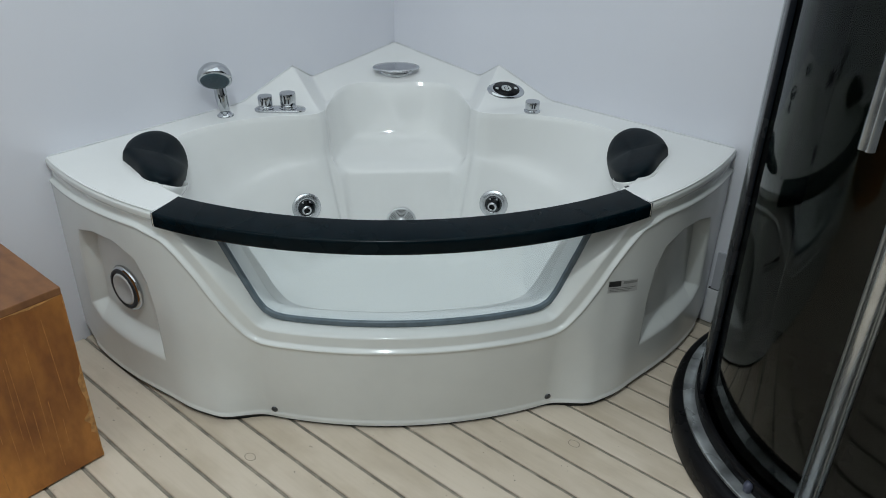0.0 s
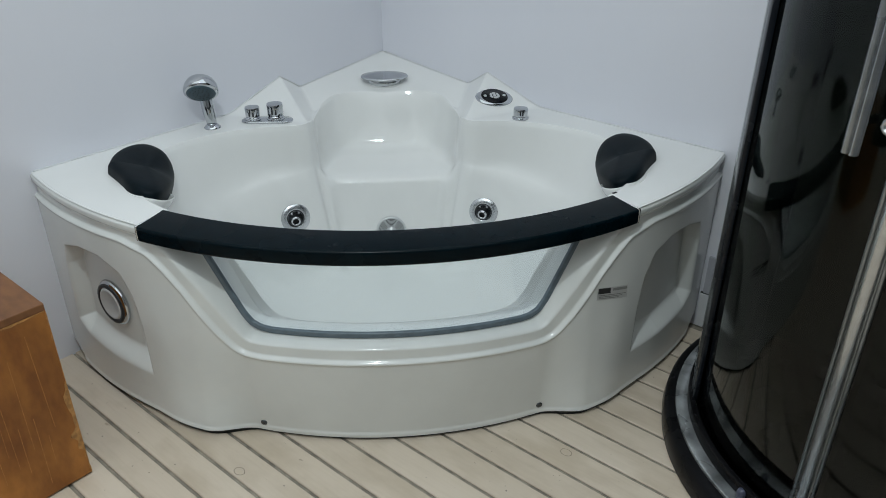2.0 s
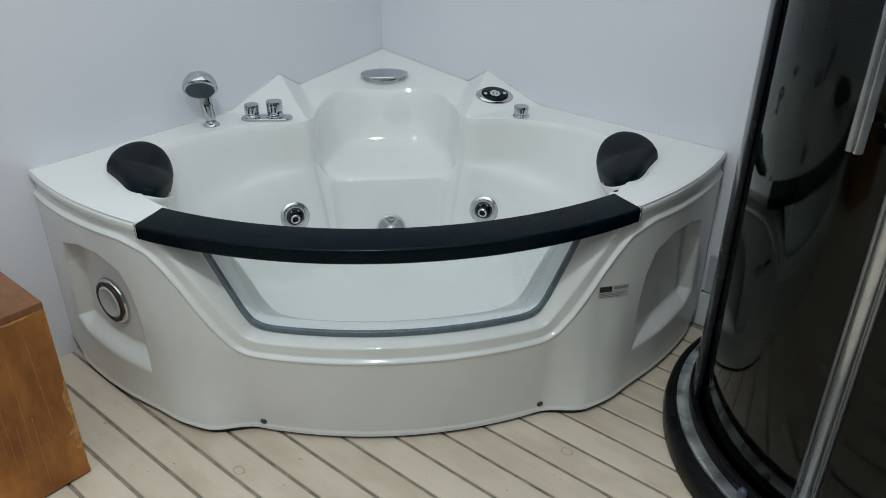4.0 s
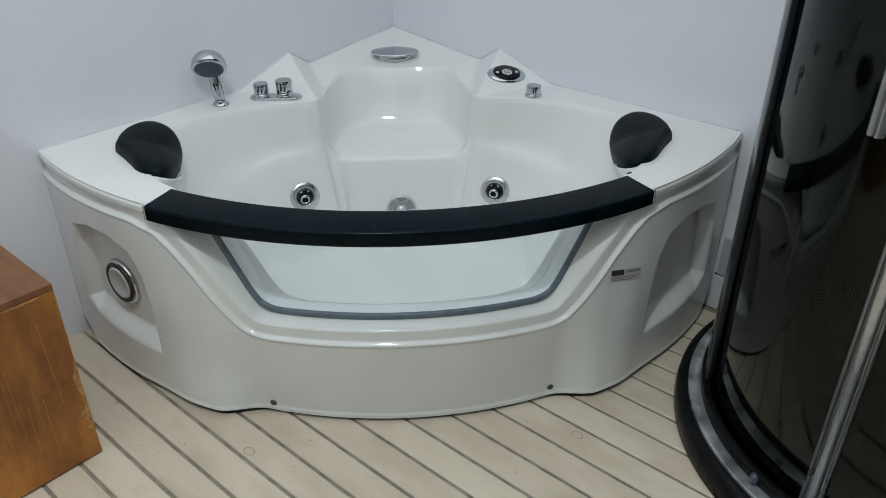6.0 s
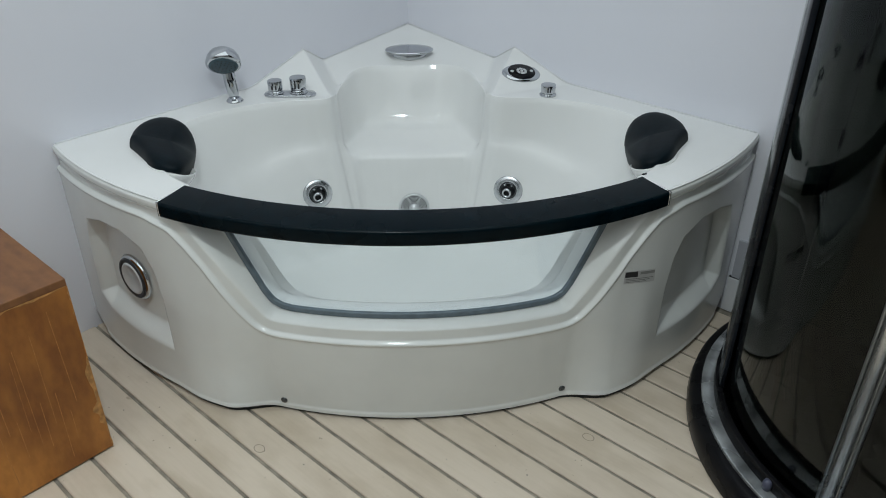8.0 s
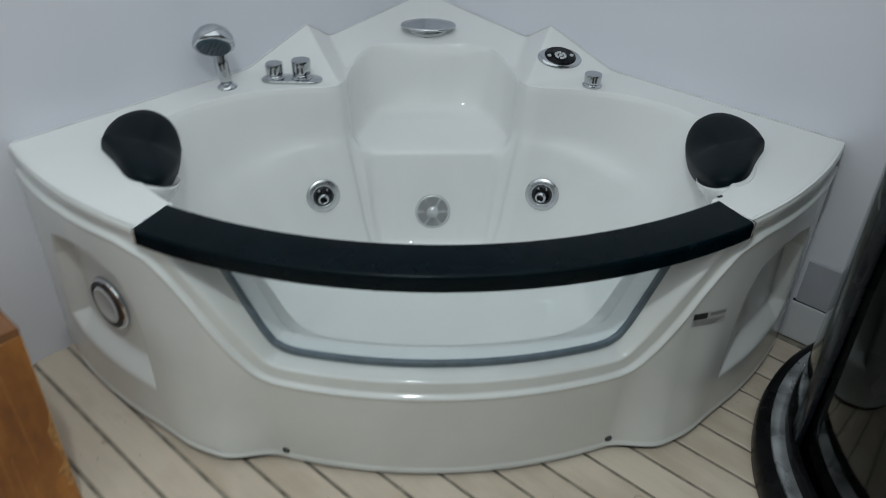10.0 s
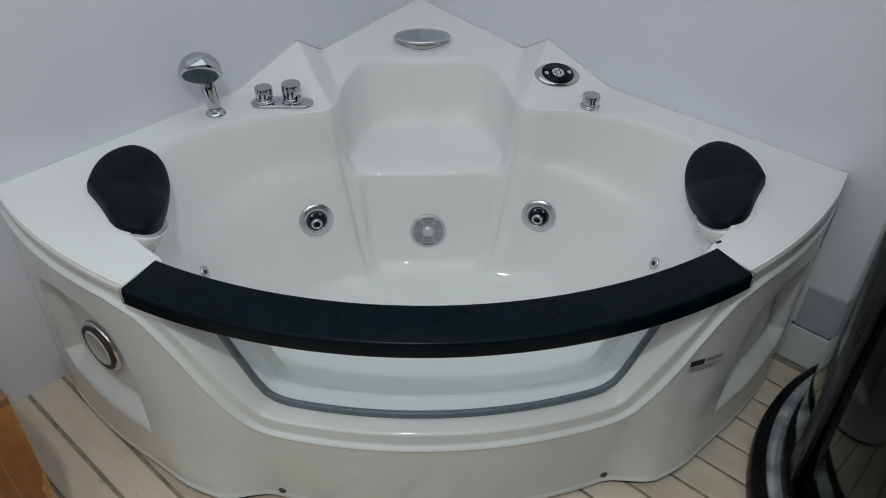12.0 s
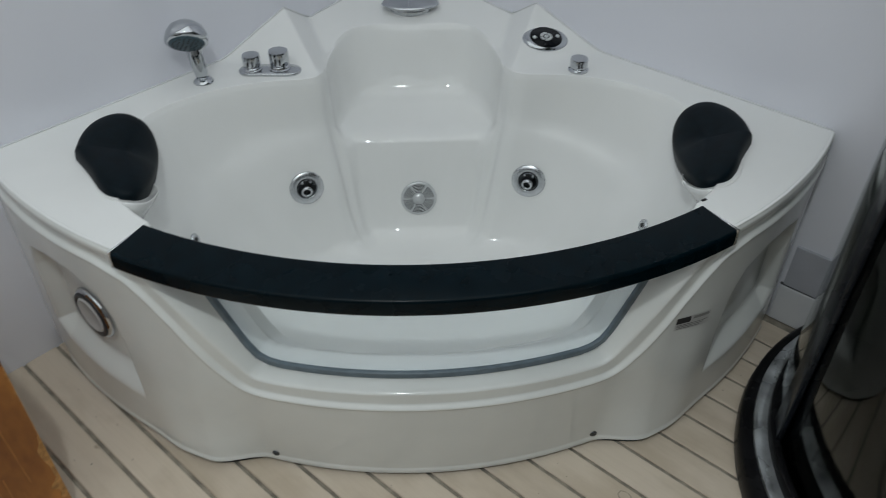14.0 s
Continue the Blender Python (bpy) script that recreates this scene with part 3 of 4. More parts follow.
# headrests
def headrest(sgn):
    out = [(0.760, -1.028, 0.629), (0.714, -1.090, 0.625), (0.684, -1.142, 0.621), (0.655, -1.174, 0.614), (0.624, -1.184, 0.604), (0.598, -1.172, 0.594), (0.592, -1.120, 0.580),
           (0.597, -1.045, 0.566), (0.608, -0.980, 0.550), (0.620, -0.920, 0.548), (0.640, -0.868, 0.568), (0.664, -0.856, 0.600), (0.712, -0.856, 0.622), (0.752, -0.908, 0.630), (0.765, -0.972, 0.630)]
    p = chaikin(np.array([out + out[:1]], float), 3)[0][:-1] + np.array((0.004, -0.008, 0) if sgn > 0 else (0.004, 0.009, 0)) * np.array((-1 if sgn > 0 else 1, 1, 1))
    mid = p.mean(0)
    nn = np.array((-0.52, 0.04, 0.85))
    bm = bmesh.new()
    rings = []
    for k, h in ((0.80, -0.050), (0.92, -0.046), (0.975, -0.034), (1.0, -0.016), (1.0, -0.004), (0.985, 0.004), (0.95, 0.009), (0.88, 0.013), (0.75, 0.016), (0.55, 0.018), (0.36, 0.0188), (0.18, 0.0192), (0.05, 0.0193)):
        q = mid + (p - mid) * k + (nn * h if h > 0 else np.array((-0.25, 0.0, 1.0)) * h)
        rings.append([bm.verts.new((sgn * a, b, c)) for a, b, c in q])
    n = len(p)
    for q, r in zip(rings, rings[1:]):
        for i in range(n):
            bm.faces.new((q[i], q[(i + 1) % n], r[(i + 1) % n], r[i]))
    bm.faces.new(rings[0])
    bm.faces.new(rings[-1])
    bmesh.ops.recalc_face_normals(bm, faces=bm.faces)
    part("headrest", bm, BLACK_PU, tub, "black moulded foam headrest draped over the rim")
    # white ledge that carries the cushion: its rim shows as a crescent below it
    ledge = [(0.712, -1.108, 0.6025), (0.684, -1.162, 0.6025), (0.650, -1.192, 0.6020), (0.616, -1.202, 0.6000), (0.588, -1.188, 0.588), (0.578, -1.145, 0.572), (0.590, -1.060, 0.545), (0.640, -1.040, 0.560), (0.690, -1.060, 0.590)]
    p = chaikin(np.array([ledge + ledge[:1]], float), 3)[0][:-1] + np.array((0, -0.008 if sgn > 0 else 0.009, 0))
    mid = p.mean(0)
    bm = bmesh.new()
    rings = []
    for k, du, h in ((0.6, 0.0, -0.006), (0.93, 0.0, -0.004), (0.965, 0.0, 0.0), (0.985, 0.0, 0.0), (1.0, 0.002, -0.004), (1.01, 0.006, -0.014), (0.98, 0.05, -0.075)):
        q = mid + (p - mid) * np.array((k, k, 1)) + np.array((du, 0, h))
        rings.append([bm.verts.new((sgn * a, b, c)) for a, b, c in q])
    n = len(p)
    for q, r in zip(rings, rings[1:]):
        for i in range(n):
            bm.faces.new((q[i], q[(i + 1) % n], r[(i + 1) % n], r[i]))
    bm.faces.new(rings[0])
    bm.faces.new(rings[-1])
    bmesh.ops.recalc_face_normals(bm, faces=bm.faces)
    part("headrest_ledge", bm, ACRYLIC, tub, "white moulded crescent ledge under the headrest")


headrest(-1), headrest(1)


# fittings in the basin
def basin_at(phi, z):
    """Point and inward normal of the basin wall at a bearing and height."""
    i = int(round((phi + 180) / 0.5)) % 720
    col = SHELL[i][30:]
    j = int(np.argmin(np.abs(col[:, 2] - z)))
    j = max(2, min(len(col) - 3, j))
    p = Vector(SHELL[i][30 + j])
    du = Vector(SHELL[(i + 3) % 720][30 + j]) - Vector(SHELL[i - 3][30 + j])
    dv = Vector(SHELL[i][30 + j + 2]) - Vector(SHELL[i][30 + j - 2])
    nrm = du.cross(dv).normalized()
    if nrm.dot(Vector((0, BY, 0.6)) - p) < 0:
        nrm = -nrm
    return p, nrm


def jet(phi, z):
    p, nrm = basin_at(phi, z)
    e = part("jet", lathe([(0, 0.0), (0.037, 0.0), (0.0385, 0.0015), (0.037, 0.0035), (0.0245, 0.0050), (0.0225, 0.0045), (0.022, 0.002), (0, 0.002)]), SATIN, tub, "round chrome whirlpool jet")
    e.matrix_basis = facing(p + nrm * 0.001, nrm) @ Matrix.Scale(1.25, 4)
    part("socket", lathe([(0, 0.0025), (0.0218, 0.0025), (0.0218, 0.0035), (0, 0.0035)]), DARK_HOLE, e, "dark jet socket")
    b = part("eyeball", lathe([(0.0125, 0.003), (0.0135, 0.009), (0.0115, 0.013), (0.0085, 0.0135), (0.0070, 0.010), (0.0065, 0.004), (0.0125, 0.003)]), CHROME, e, "chrome swivel eyeball")
    b.matrix_basis = pose(-0.001, -0.004, 0, 14, -6, 0)
    part("nozzle_hole", lathe([(0, 0.005), (0.0066, 0.005), (0.0066, 0.006), (0, 0.006)], 16), DARK_HOLE, b)
    part("retaining_ring", lathe([(0.0185, 0.0035), (0.0205, 0.0035), (0.0205, 0.006), (0.0185, 0.006), (0.0185, 0.0035)], 32), STEEL_DARK, e)
    for q in range(2):
        g = part("grip", box_bm(-0.0025, 0.0025, 0.0145, 0.0195, 0.003, 0.008, 0.001), CHROME, e)
        g.matrix_basis = pose(0, 0, 0, 0, 0, 32 - 64 * q)


def small_jet(phi, z):
    p, nrm = basin_at(phi, z)
    e = part("small_jet", lathe([(0, 0), (0.0165, 0), (0.0165, 0.003), (0.012, 0.005), (0.006, 0.004), (0, 0.004)], 28), SATIN, tub, "small round chrome air jet")
    e.matrix_basis = facing(p + nrm * 0.001, nrm)
    part("hole", lathe([(0, 0.0042), (0.0052, 0.0042), (0.0052, 0.006), (0, 0.006)], 16), DARK_HOLE, e)


def suction_grille(phi, z):
    p, nrm = basin_at(phi, z)
    e = part("suction_grille", lathe([(0, 0), (0.040, 0), (0.040, 0.004), (0.037, 0.007), (0.034, 0.0055), (0, 0.0055)]), PALE_METAL, tub, "round slotted chrome suction grille")
    e.matrix_basis = facing(p + nrm * 0.001, nrm) @ Matrix.Scale(1.30, 4)
    for r in (0.033, 0.0295, 0.026, 0.0225, 0.019, 0.0155):
        for q in range(6):
            a0, a1 = q * 60 + 4, q * 60 + 56
            pts = [(r * math.cos(radians(a0 + (a1 - a0) * i / 8)), r * math.sin(radians(a0 + (a1 - a0) * i / 8)), 0.0058) for i in range(9)]
            part("slot", sweep(pts, round_section(0.0013, 0.0012, 0.0003, 1)), DARK_HOLE, e)
    part("hub", lathe([(0, 0.0055), (0.012, 0.0055), (0.012, 0.0075), (0, 0.008)]), PALE_METAL, e)


jet(-57.5, 0.313), jet(57.5, 0.313)
suction_grille(0.4, 0.206)
small_jet(-95, 0.334), small_jet(95.5, 0.333)


drain = part("floor_drain", lathe([(0, 0), (0.042, -0.0006), (0.036, 0.0006), (0.028, 0.0012), (0.022, 0.0009), (0, 0.0012)], 40), ACRYLIC, tub, "round white floor drain cap")
drain.matrix_basis = pose(0.015, -0.765, 0.0962)


# fittings on the deck
def on_deck(u, v, lift=0.0):
    f = lambda a, b: float(deck(np.array(a), np.array(b)))
    nrm = Vector((-(f(u + 0.01, v) - f(u - 0.01, v)) / 0.02, -(f(u, v + 0.01) - f(u, v - 0.01)) / 0.02, 1)).normalized()
    return Vector((u, v, f(u, v))) + nrm * lift, nrm


def stadium(length, width, height, r=0.002):
    pts = []
    h = length / 2 - width / 2
    for k in range(17):
        a = radians(-90 + 180 * k / 16)
        pts.append((h + width / 2 * math.cos(a), width / 2 * math.sin(a)))
    for k in range(17):
        a = radians(90 + 180 * k / 16)
        pts.append((-h + width / 2 * math.cos(a), width / 2 * math.sin(a)))
    bm = bmesh.new()
    rings = [[bm.verts.new((x * s, y * s, z)) for x, y in pts] for s, z in ((1, 0), (1, height - r), (0.97, height), (0.5, height + 0.001))]
    for a, b in zip(rings, rings[1:]):
        for i in range(len(pts)):
            bm.faces.new((a[i], a[(i + 1) % len(pts)], b[(i + 1) % len(pts)], b[i]))
    bm.faces.new(rings[-1])
    bm.faces.new(rings[0])
    bmesh.ops.recalc_face_normals(bm, faces=bm.faces)
    return bm


def knob(parent, m, r, h, name="knob"):
    k = part(name, lathe([(0, 0), (r * 1.12, 0), (r * 1.12, 0.004), (r * 0.98, 0.006), (r * 0.98, h * 0.2), (r * 0.9, h * 0.25), (r * 0.97, h * 0.32), (r, h - 0.004), (r * 0.95, h), (0, h + 0.001)]), CHROME, parent)
    k.matrix_basis = m
    sharp(k, 40)
    return k


p, nrm = on_deck(-0.386, -0.606)
tap = part("tap_plate", stadium(0.165, 0.060, 0.007), CHROME, tub, "oval chrome tap plate with two round knobs")
tap.matrix_basis = facing(p, (nrm + Vector((0, 0, 1))).normalized(), (0.05, 1, 0))
k1 = knob(tap, pose(-0.046, 0.0, 0.006), 0.0235, 0.042)
k2 = knob(tap, pose(0.026, 0.006, 0.006), 0.026, 0.051)
for k, hh in ((k1, 0.042), (k2, 0.051)):
    for dx in (-0.006, 0.006):
        part("mark", box_bm(dx - 0.0022, dx + 0.0022, -0.0275 if k is k2 else -0.025, -0.015, hh * 0.4, hh * 0.72, 0.0004, 1), DARK_HOLE, k)

p, nrm = on_deck(0.369, -0.503)
panel = part("control_panel", lathe([(0, 0), (0.0665, 0), (0.0665, 0.003), (0.060, 0.008), (0.048, 0.0095), (0, 0.0095)], 56, 1.0, 0.70), CHROME, tub, "oval chrome control panel with black keypad")
panel.matrix_basis = facing(p - nrm * 0.002, (nrm + Vector((0, 0, 0.12))).normalized(), (0, 1, 0)) @ pose(0, 0, 0, 0, 0, 11)
keypad = part("keypad", lathe([(0, 0.0095), (0.047, 0.0095), (0.046, 0.0115), (0, 0.012)], 48, 1.0, 0.86), KEYPAD_BLACK, panel, "oval black keypad with grey keys")
for kx, ky, kr in [(-0.034, 0, 0.006), (0.034, 0, 0.006)]:
    part("key", lathe([(0, 0.0115), (kr, 0.0115), (kr * 0.9, 0.0135), (0, 0.0138)], 18), LIGHT_KEY, keypad).matrix_basis = pose(kx, ky, 0)
part("key", lathe([(0, 0.0115), (0.0062, 0.0115), (0.0055, 0.0138), (0, 0.014)], 18), LIGHT_KEY, keypad)
for q in range(6):
    a0 = q * 60 + 5
    pts = [(0.0135 * math.cos(radians(a0 + 50 * i / 6)), 0.0125 * math.sin(radians(a0 + 50 * i / 6)), 0.0125) for i in range(7)]
    part("key", sweep(pts, round_section(0.0085, 0.002, 0.0006, 1)), LIGHT_KEY, keypad)

p, nrm = on_deck(0.437, -0.640)
air = knob(tub, facing(p, nrm, (0, 1, 0)), 0.024, 0.035, "air_knob")
air["label"] = "small fluted chrome air knob"
for dx in (-0.005, 0.003):
    part("mark", box_bm(dx - 0.002, dx + 0.002, -0.0255, -0.015, 0.016, 0.032, 0.0004, 1), DARK_HOLE, air)

p, nrm = on_deck(0.0, -0.252)
spout = part("waterfall_spout", lathe([(0, 0.018), (0.06, 0.018), (0.082, 0.021), (0.0865, 0.025), (0.084, 0.028), (0.06, 0.030), (0, 0.031)], 56, 1.0, 0.52), CHROME, tub, "flat oval chrome waterfall spout")
spout.matrix_basis = facing(p, (nrm + Vector((0, -0.02, 1))).normalized(), (0, 1, 0))
part("stem", lathe([(0, -0.004), (0.062, -0.004), (0.060, 0.006), (0.058, 0.019), (0, 0.019)], 40, 1.0, 0.5), SATIN, spout)

# light in the side pocket, bolts and sticker
p, nrm = on_skirt(-41.3, 0.295)
ring = part("pocket_light", lathe([(0, 0), (0.054, 0), (0.056, 0.004), (0.052, 0.010), (0.044, 0.014), (0.040, 0.012), (0.037, 0.006), (0, 0.006)], 56), CHROME, tub, "round chrome ring with a pale grey disc")
part("groove", lathe([(0.0390, 0.009), (0.0390, 0.0145), (0.0478, 0.0145), (0.0485, 0.012), (0.0485, 0.009), (0.0390, 0.009)], 48), DARK_HOLE, ring, "dark groove round the disc")
ring.matrix_basis = facing(p, nrm) @ Matrix.Scale(1.22, 4)
part("disc", lathe([(0, 0.006), (0.0388, 0.006), (0.0388, 0.013), (0.0365, 0.0158), (0.032, 0.0162), (0.0305, 0.0150), (0, 0.0156)], 48), PALE_DISC, ring, "pale grey plastic disc")

for th_, z_ in ((-18.4, 0.036), (19.4, 0.040)):
    p, nrm = on_skirt(th_, z_)
    b = part("bolt", lathe([(0, 0), (0.009, 0), (0.009, 0.002), (0.006, 0.004), (0, 0.0045)], 20), STEEL_DARK, tub, "small steel fixing screw")
    b.matrix_basis = facing(p, nrm)
    part("slot", box_bm(-0.004, 0.004, -0.0008, 0.0008, 0.004, 0.0052), DARK_HOLE, b)


def sticker_patch(t0, t1, z0, z1, lift):
    th = np.linspace(t0, t1, 12)
    zz_ = np.linspace(z0, z1, 5)
    tg, zg = np.meshgrid(th, zz_, indexing="ij")
    zg = zg - (tg - 25.6) * 0.0042
    return grid(front(tg, skirt_radius(tg, zg) + lift, zg))


st = part("sticker", sticker_patch(25.5, 30.6, 0.366, 0.402, 0.0008), PAPER, tub, "small printed paper sticker")
part("printed_bar", sticker_patch(25.6, 27.6, 0.385, 0.401, 0.0014), INK, st)
part("printed_bar", sticker_patch(28.0, 30.5, 0.391, 0.399, 0.0014), INK_GREY, st)
for q in range(3):
    part("printed_bar", sticker_patch(25.8, 30.3 - 0.6 * q, 0.379 - 0.0045 * q, 0.381 - 0.0045 * q, 0.0014), INK_GREY, st)


# ---- hand shower standing in the deck ----
def hand_shower():
    e = tagged(new("hand_shower"), "chrome hand shower with grey spray face, standing in the tub deck", "hand shower")
    e.matrix_basis = DIAG @ Matrix.Translation((-0.552, -0.656, RIM))
    part("collar", lathe([(0, 0), (0.026, 0), (0.026, 0.003), (0.021, 0.007), (0.017, 0.012), (0.0, 0.012)]), CHROME, e)
    lean = Vector((-0.012, 0.008, 0.114))
    pts = [Vector((0, 0, 0.010)) + lean * (k / 8) + Vector((0, -0.006 * math.sin(k / 8 * 3.14), 0)) for k in range(9)]
    bm = bmesh.new()
    rings = []
    for k, q in enumerate(pts):
        r = 0.0150 + 0.0045 * math.sin(k / 8 * 3.0)
        m = facing(q, lean, (0, 1, 0))
        rings.append([bm.verts.new(m @ Vector((r * math.cos(i * math.pi / 12), r * math.sin(i * math.pi / 12), 0))) for i in range(24)])
    for a, b in zip(rings, rings[1:]):
        for i in range(24):
            bm.faces.new((a[i], a[(i + 1) % 24], b[(i + 1) % 24], b[i]))
    bm.faces.new(rings[0]), bm.faces.new(rings[-1])
    bmesh.ops.recalc_face_normals(bm, faces=bm.faces)
    part("handle", bm, CHROME, e)
    head = part("head", lathe([(0, 0.0), (0.050, 0.0), (0.0545, 0.004), (0.055, 0.012), (0.052, 0.028), (0.043, 0.044), (0.028, 0.055), (0.01, 0.060), (0, 0.0605)], 48), CHROME, e, "domed chrome shower head")
    head.matrix_basis = facing((-0.011, -0.042, 0.124), (-0.08, 0.74, 0.67), (0, 1, 0)) @ Matrix.Scale(0.95, 4)
    face = part("spray_face", lathe([(0, -0.004), (0.040, -0.004), (0.045, -0.001), (0.046, 0.001), (0, 0.001)], 40), GREY_FACE, head, "grey rubber spray face")
    for r, n in ((0.012, 6), (0.024, 12), (0.036, 18)):
        for q in range(n):
            a = 2 * math.pi * q / n
            nb = part("nozzle", lathe([(0, -0.0062), (0.0016, -0.0062), (0.0022, -0.0035), (0, -0.0035)], 8), DARK_HOLE, face)
            nb.matrix_basis = pose(r * math.cos(a), r * math.sin(a), 0)


hand_shower()


# ---- wooden box by the wall ----
def wooden_box():
    e = tagged(new("wooden_box"), "orange-brown veneered wooden box with chipped pale edges", "box")
    x0, x1, y0, y1, h = 0.10, 0.528, -1.986, -1.632, 0.507
    e.matrix_basis = pose((x0 + x1) / 2, (y0 + y1) / 2, 0)
    w, d = (x1 - x0) / 2, (y1 - y0) / 2
    part("side_panel", box_bm(w - 0.018, w, -d, d, 0.006, h - 0.018, 0.0015), VENEER, e, "orange-brown wood veneer side", False)
    part("side_panel", box_bm(-w, -w + 0.018, -d, d, 0.006, h - 0.018, 0.0015), VENEER, e, "", False)
    part("end_panel", box_bm(-w + 0.018, w - 0.018, d - 0.018, d, 0.006, h - 0.018, 0.0015), VENEER, e, "", False)
    part("end_panel", box_bm(-w + 0.018, w - 0.018, -d, -d + 0.018, 0.006, h - 0.018, 0.0015), VENEER, e, "", False)
    part("top_panel", box_bm(-w, w, -d, d, h - 0.018, h, 0.002), VENEER_TOP_SHADE, e, "brown wood top panel, its shade put into the colour", False)
    rng = random.Random(4)

    def chip_strip(length, width, seed):
        """Ragged sliver of bare wood, along x, its ragged side towards +y."""
        bm = bmesh.new()
        n = 60
        lo, hi, up = [], [], []
        for i in range(n + 1):
            x = length * i / n
            wd = width * (0.7 + 0.9 * max(0.0, 1 - x / 0.26)) * max(0.06, 0.35 + 1.5 * noise.noise((x * 11 + seed, seed, 0)) + 0.35 * noise.noise((x * 50, seed, 2)))
            lo.append((bm.verts.new((x, 0, 0)), bm.verts.new((x, 0, 0.0012))))
            hi.append((bm.verts.new((x, wd, 0)), bm.verts.new((x, wd * 0.96, 0.0012))))
        for i in range(n):
            bm.faces.new((lo[i][1], lo[i + 1][1], hi[i + 1][1], hi[i][1]))
            bm.faces.new((hi[i][0], hi[i + 1][0], hi[i + 1][1], hi[i][1]))
            bm.faces.new((lo[i][0], lo[i + 1][0], lo[i + 1][1], lo[i][1]))
        bmesh.ops.recalc_face_normals(bm, faces=bm.faces)
        return bm
    c = part("chipped_edge", chip_strip(0.48, 0.027, 1.3), RAW_WOOD, e, "bare chipped wood along the edge", False)
    c.matrix_basis = Matrix(((0, 0, 1, w), (0, -1, 0, d - 0.0005), (1, 0, 0, 0.006), (0, 0, 0, 1)))
    c = part("chipped_edge", chip_strip(0.35, 0.020, 5.1), RAW_WOOD, e, "bare chipped wood along the edge", False)
    c.matrix_basis = Matrix(((0, 0, 1, w), (1, 0, 0, -d), (0, -1, 0, h - 0.018), (0, 0, 0, 1)))
    # pale drip marks
    for q in range(16):
        y = -d + 0.02 + (2 * d - 0.07) * (q + rng.uniform(-0.4, 0.4)) / 15
        low = rng.uniform(0.03, 0.2)
        part("drip_mark", box_bm(w, w + 0.0004, y, y + rng.uniform(0.0006, 0.0016), low, low + rng.uniform(0.08, 0.27), 0), MARK, e, "", False).matrix_basis = pose(0, 0, 0, rng.uniform(-1.5, 1.5), 0, 0)
    part("splintered_foot", box_bm(w - 0.05, w - 0.006, d - 0.012, d + 0.004, 0.0, 0.022, 0.003), RAW_WOOD, e, "", False)


wooden_box()


# ---- shower cabin ----
CAB = (2.074, -0.25)       # centre of the cabin's curve
CAB_R, GLASS_R, CAB_X1 = 0.602, 0.535, 2.43


def cabin_arc(r, a_from, a_to, n=64):
    """Plan points on a circle about the cabin's centre: 0 degrees faces the tub, 90 the room."""
    return [(CAB[0] - r * math.cos(radians(a_from + (a_to - a_from) * k / n)), CAB[1] - r * math.sin(radians(a_from + (a_to - a_from) * k / n))) for k in range(n + 1)]


def cabin_path(r):
    """Plan line of the whole cabin at a radius: from the wall, round the curve, along its front."""
    start = -math.degrees(math.asin((-0.004 - CAB[1]) / r))
    return cabin_arc(r, start, 90, 80) + [(CAB[0] + (CAB_X1 - CAB[0]) * k / 4, CAB[1] - r) for k in range(1, 5)]


def ribbon(path, z0, z1, thick):
    return sweep([(x, y, (z0 + z1) / 2) for x, y in path], round_section(thick, z1 - z0, min(thick, z1 - z0) * 0.2, 2))


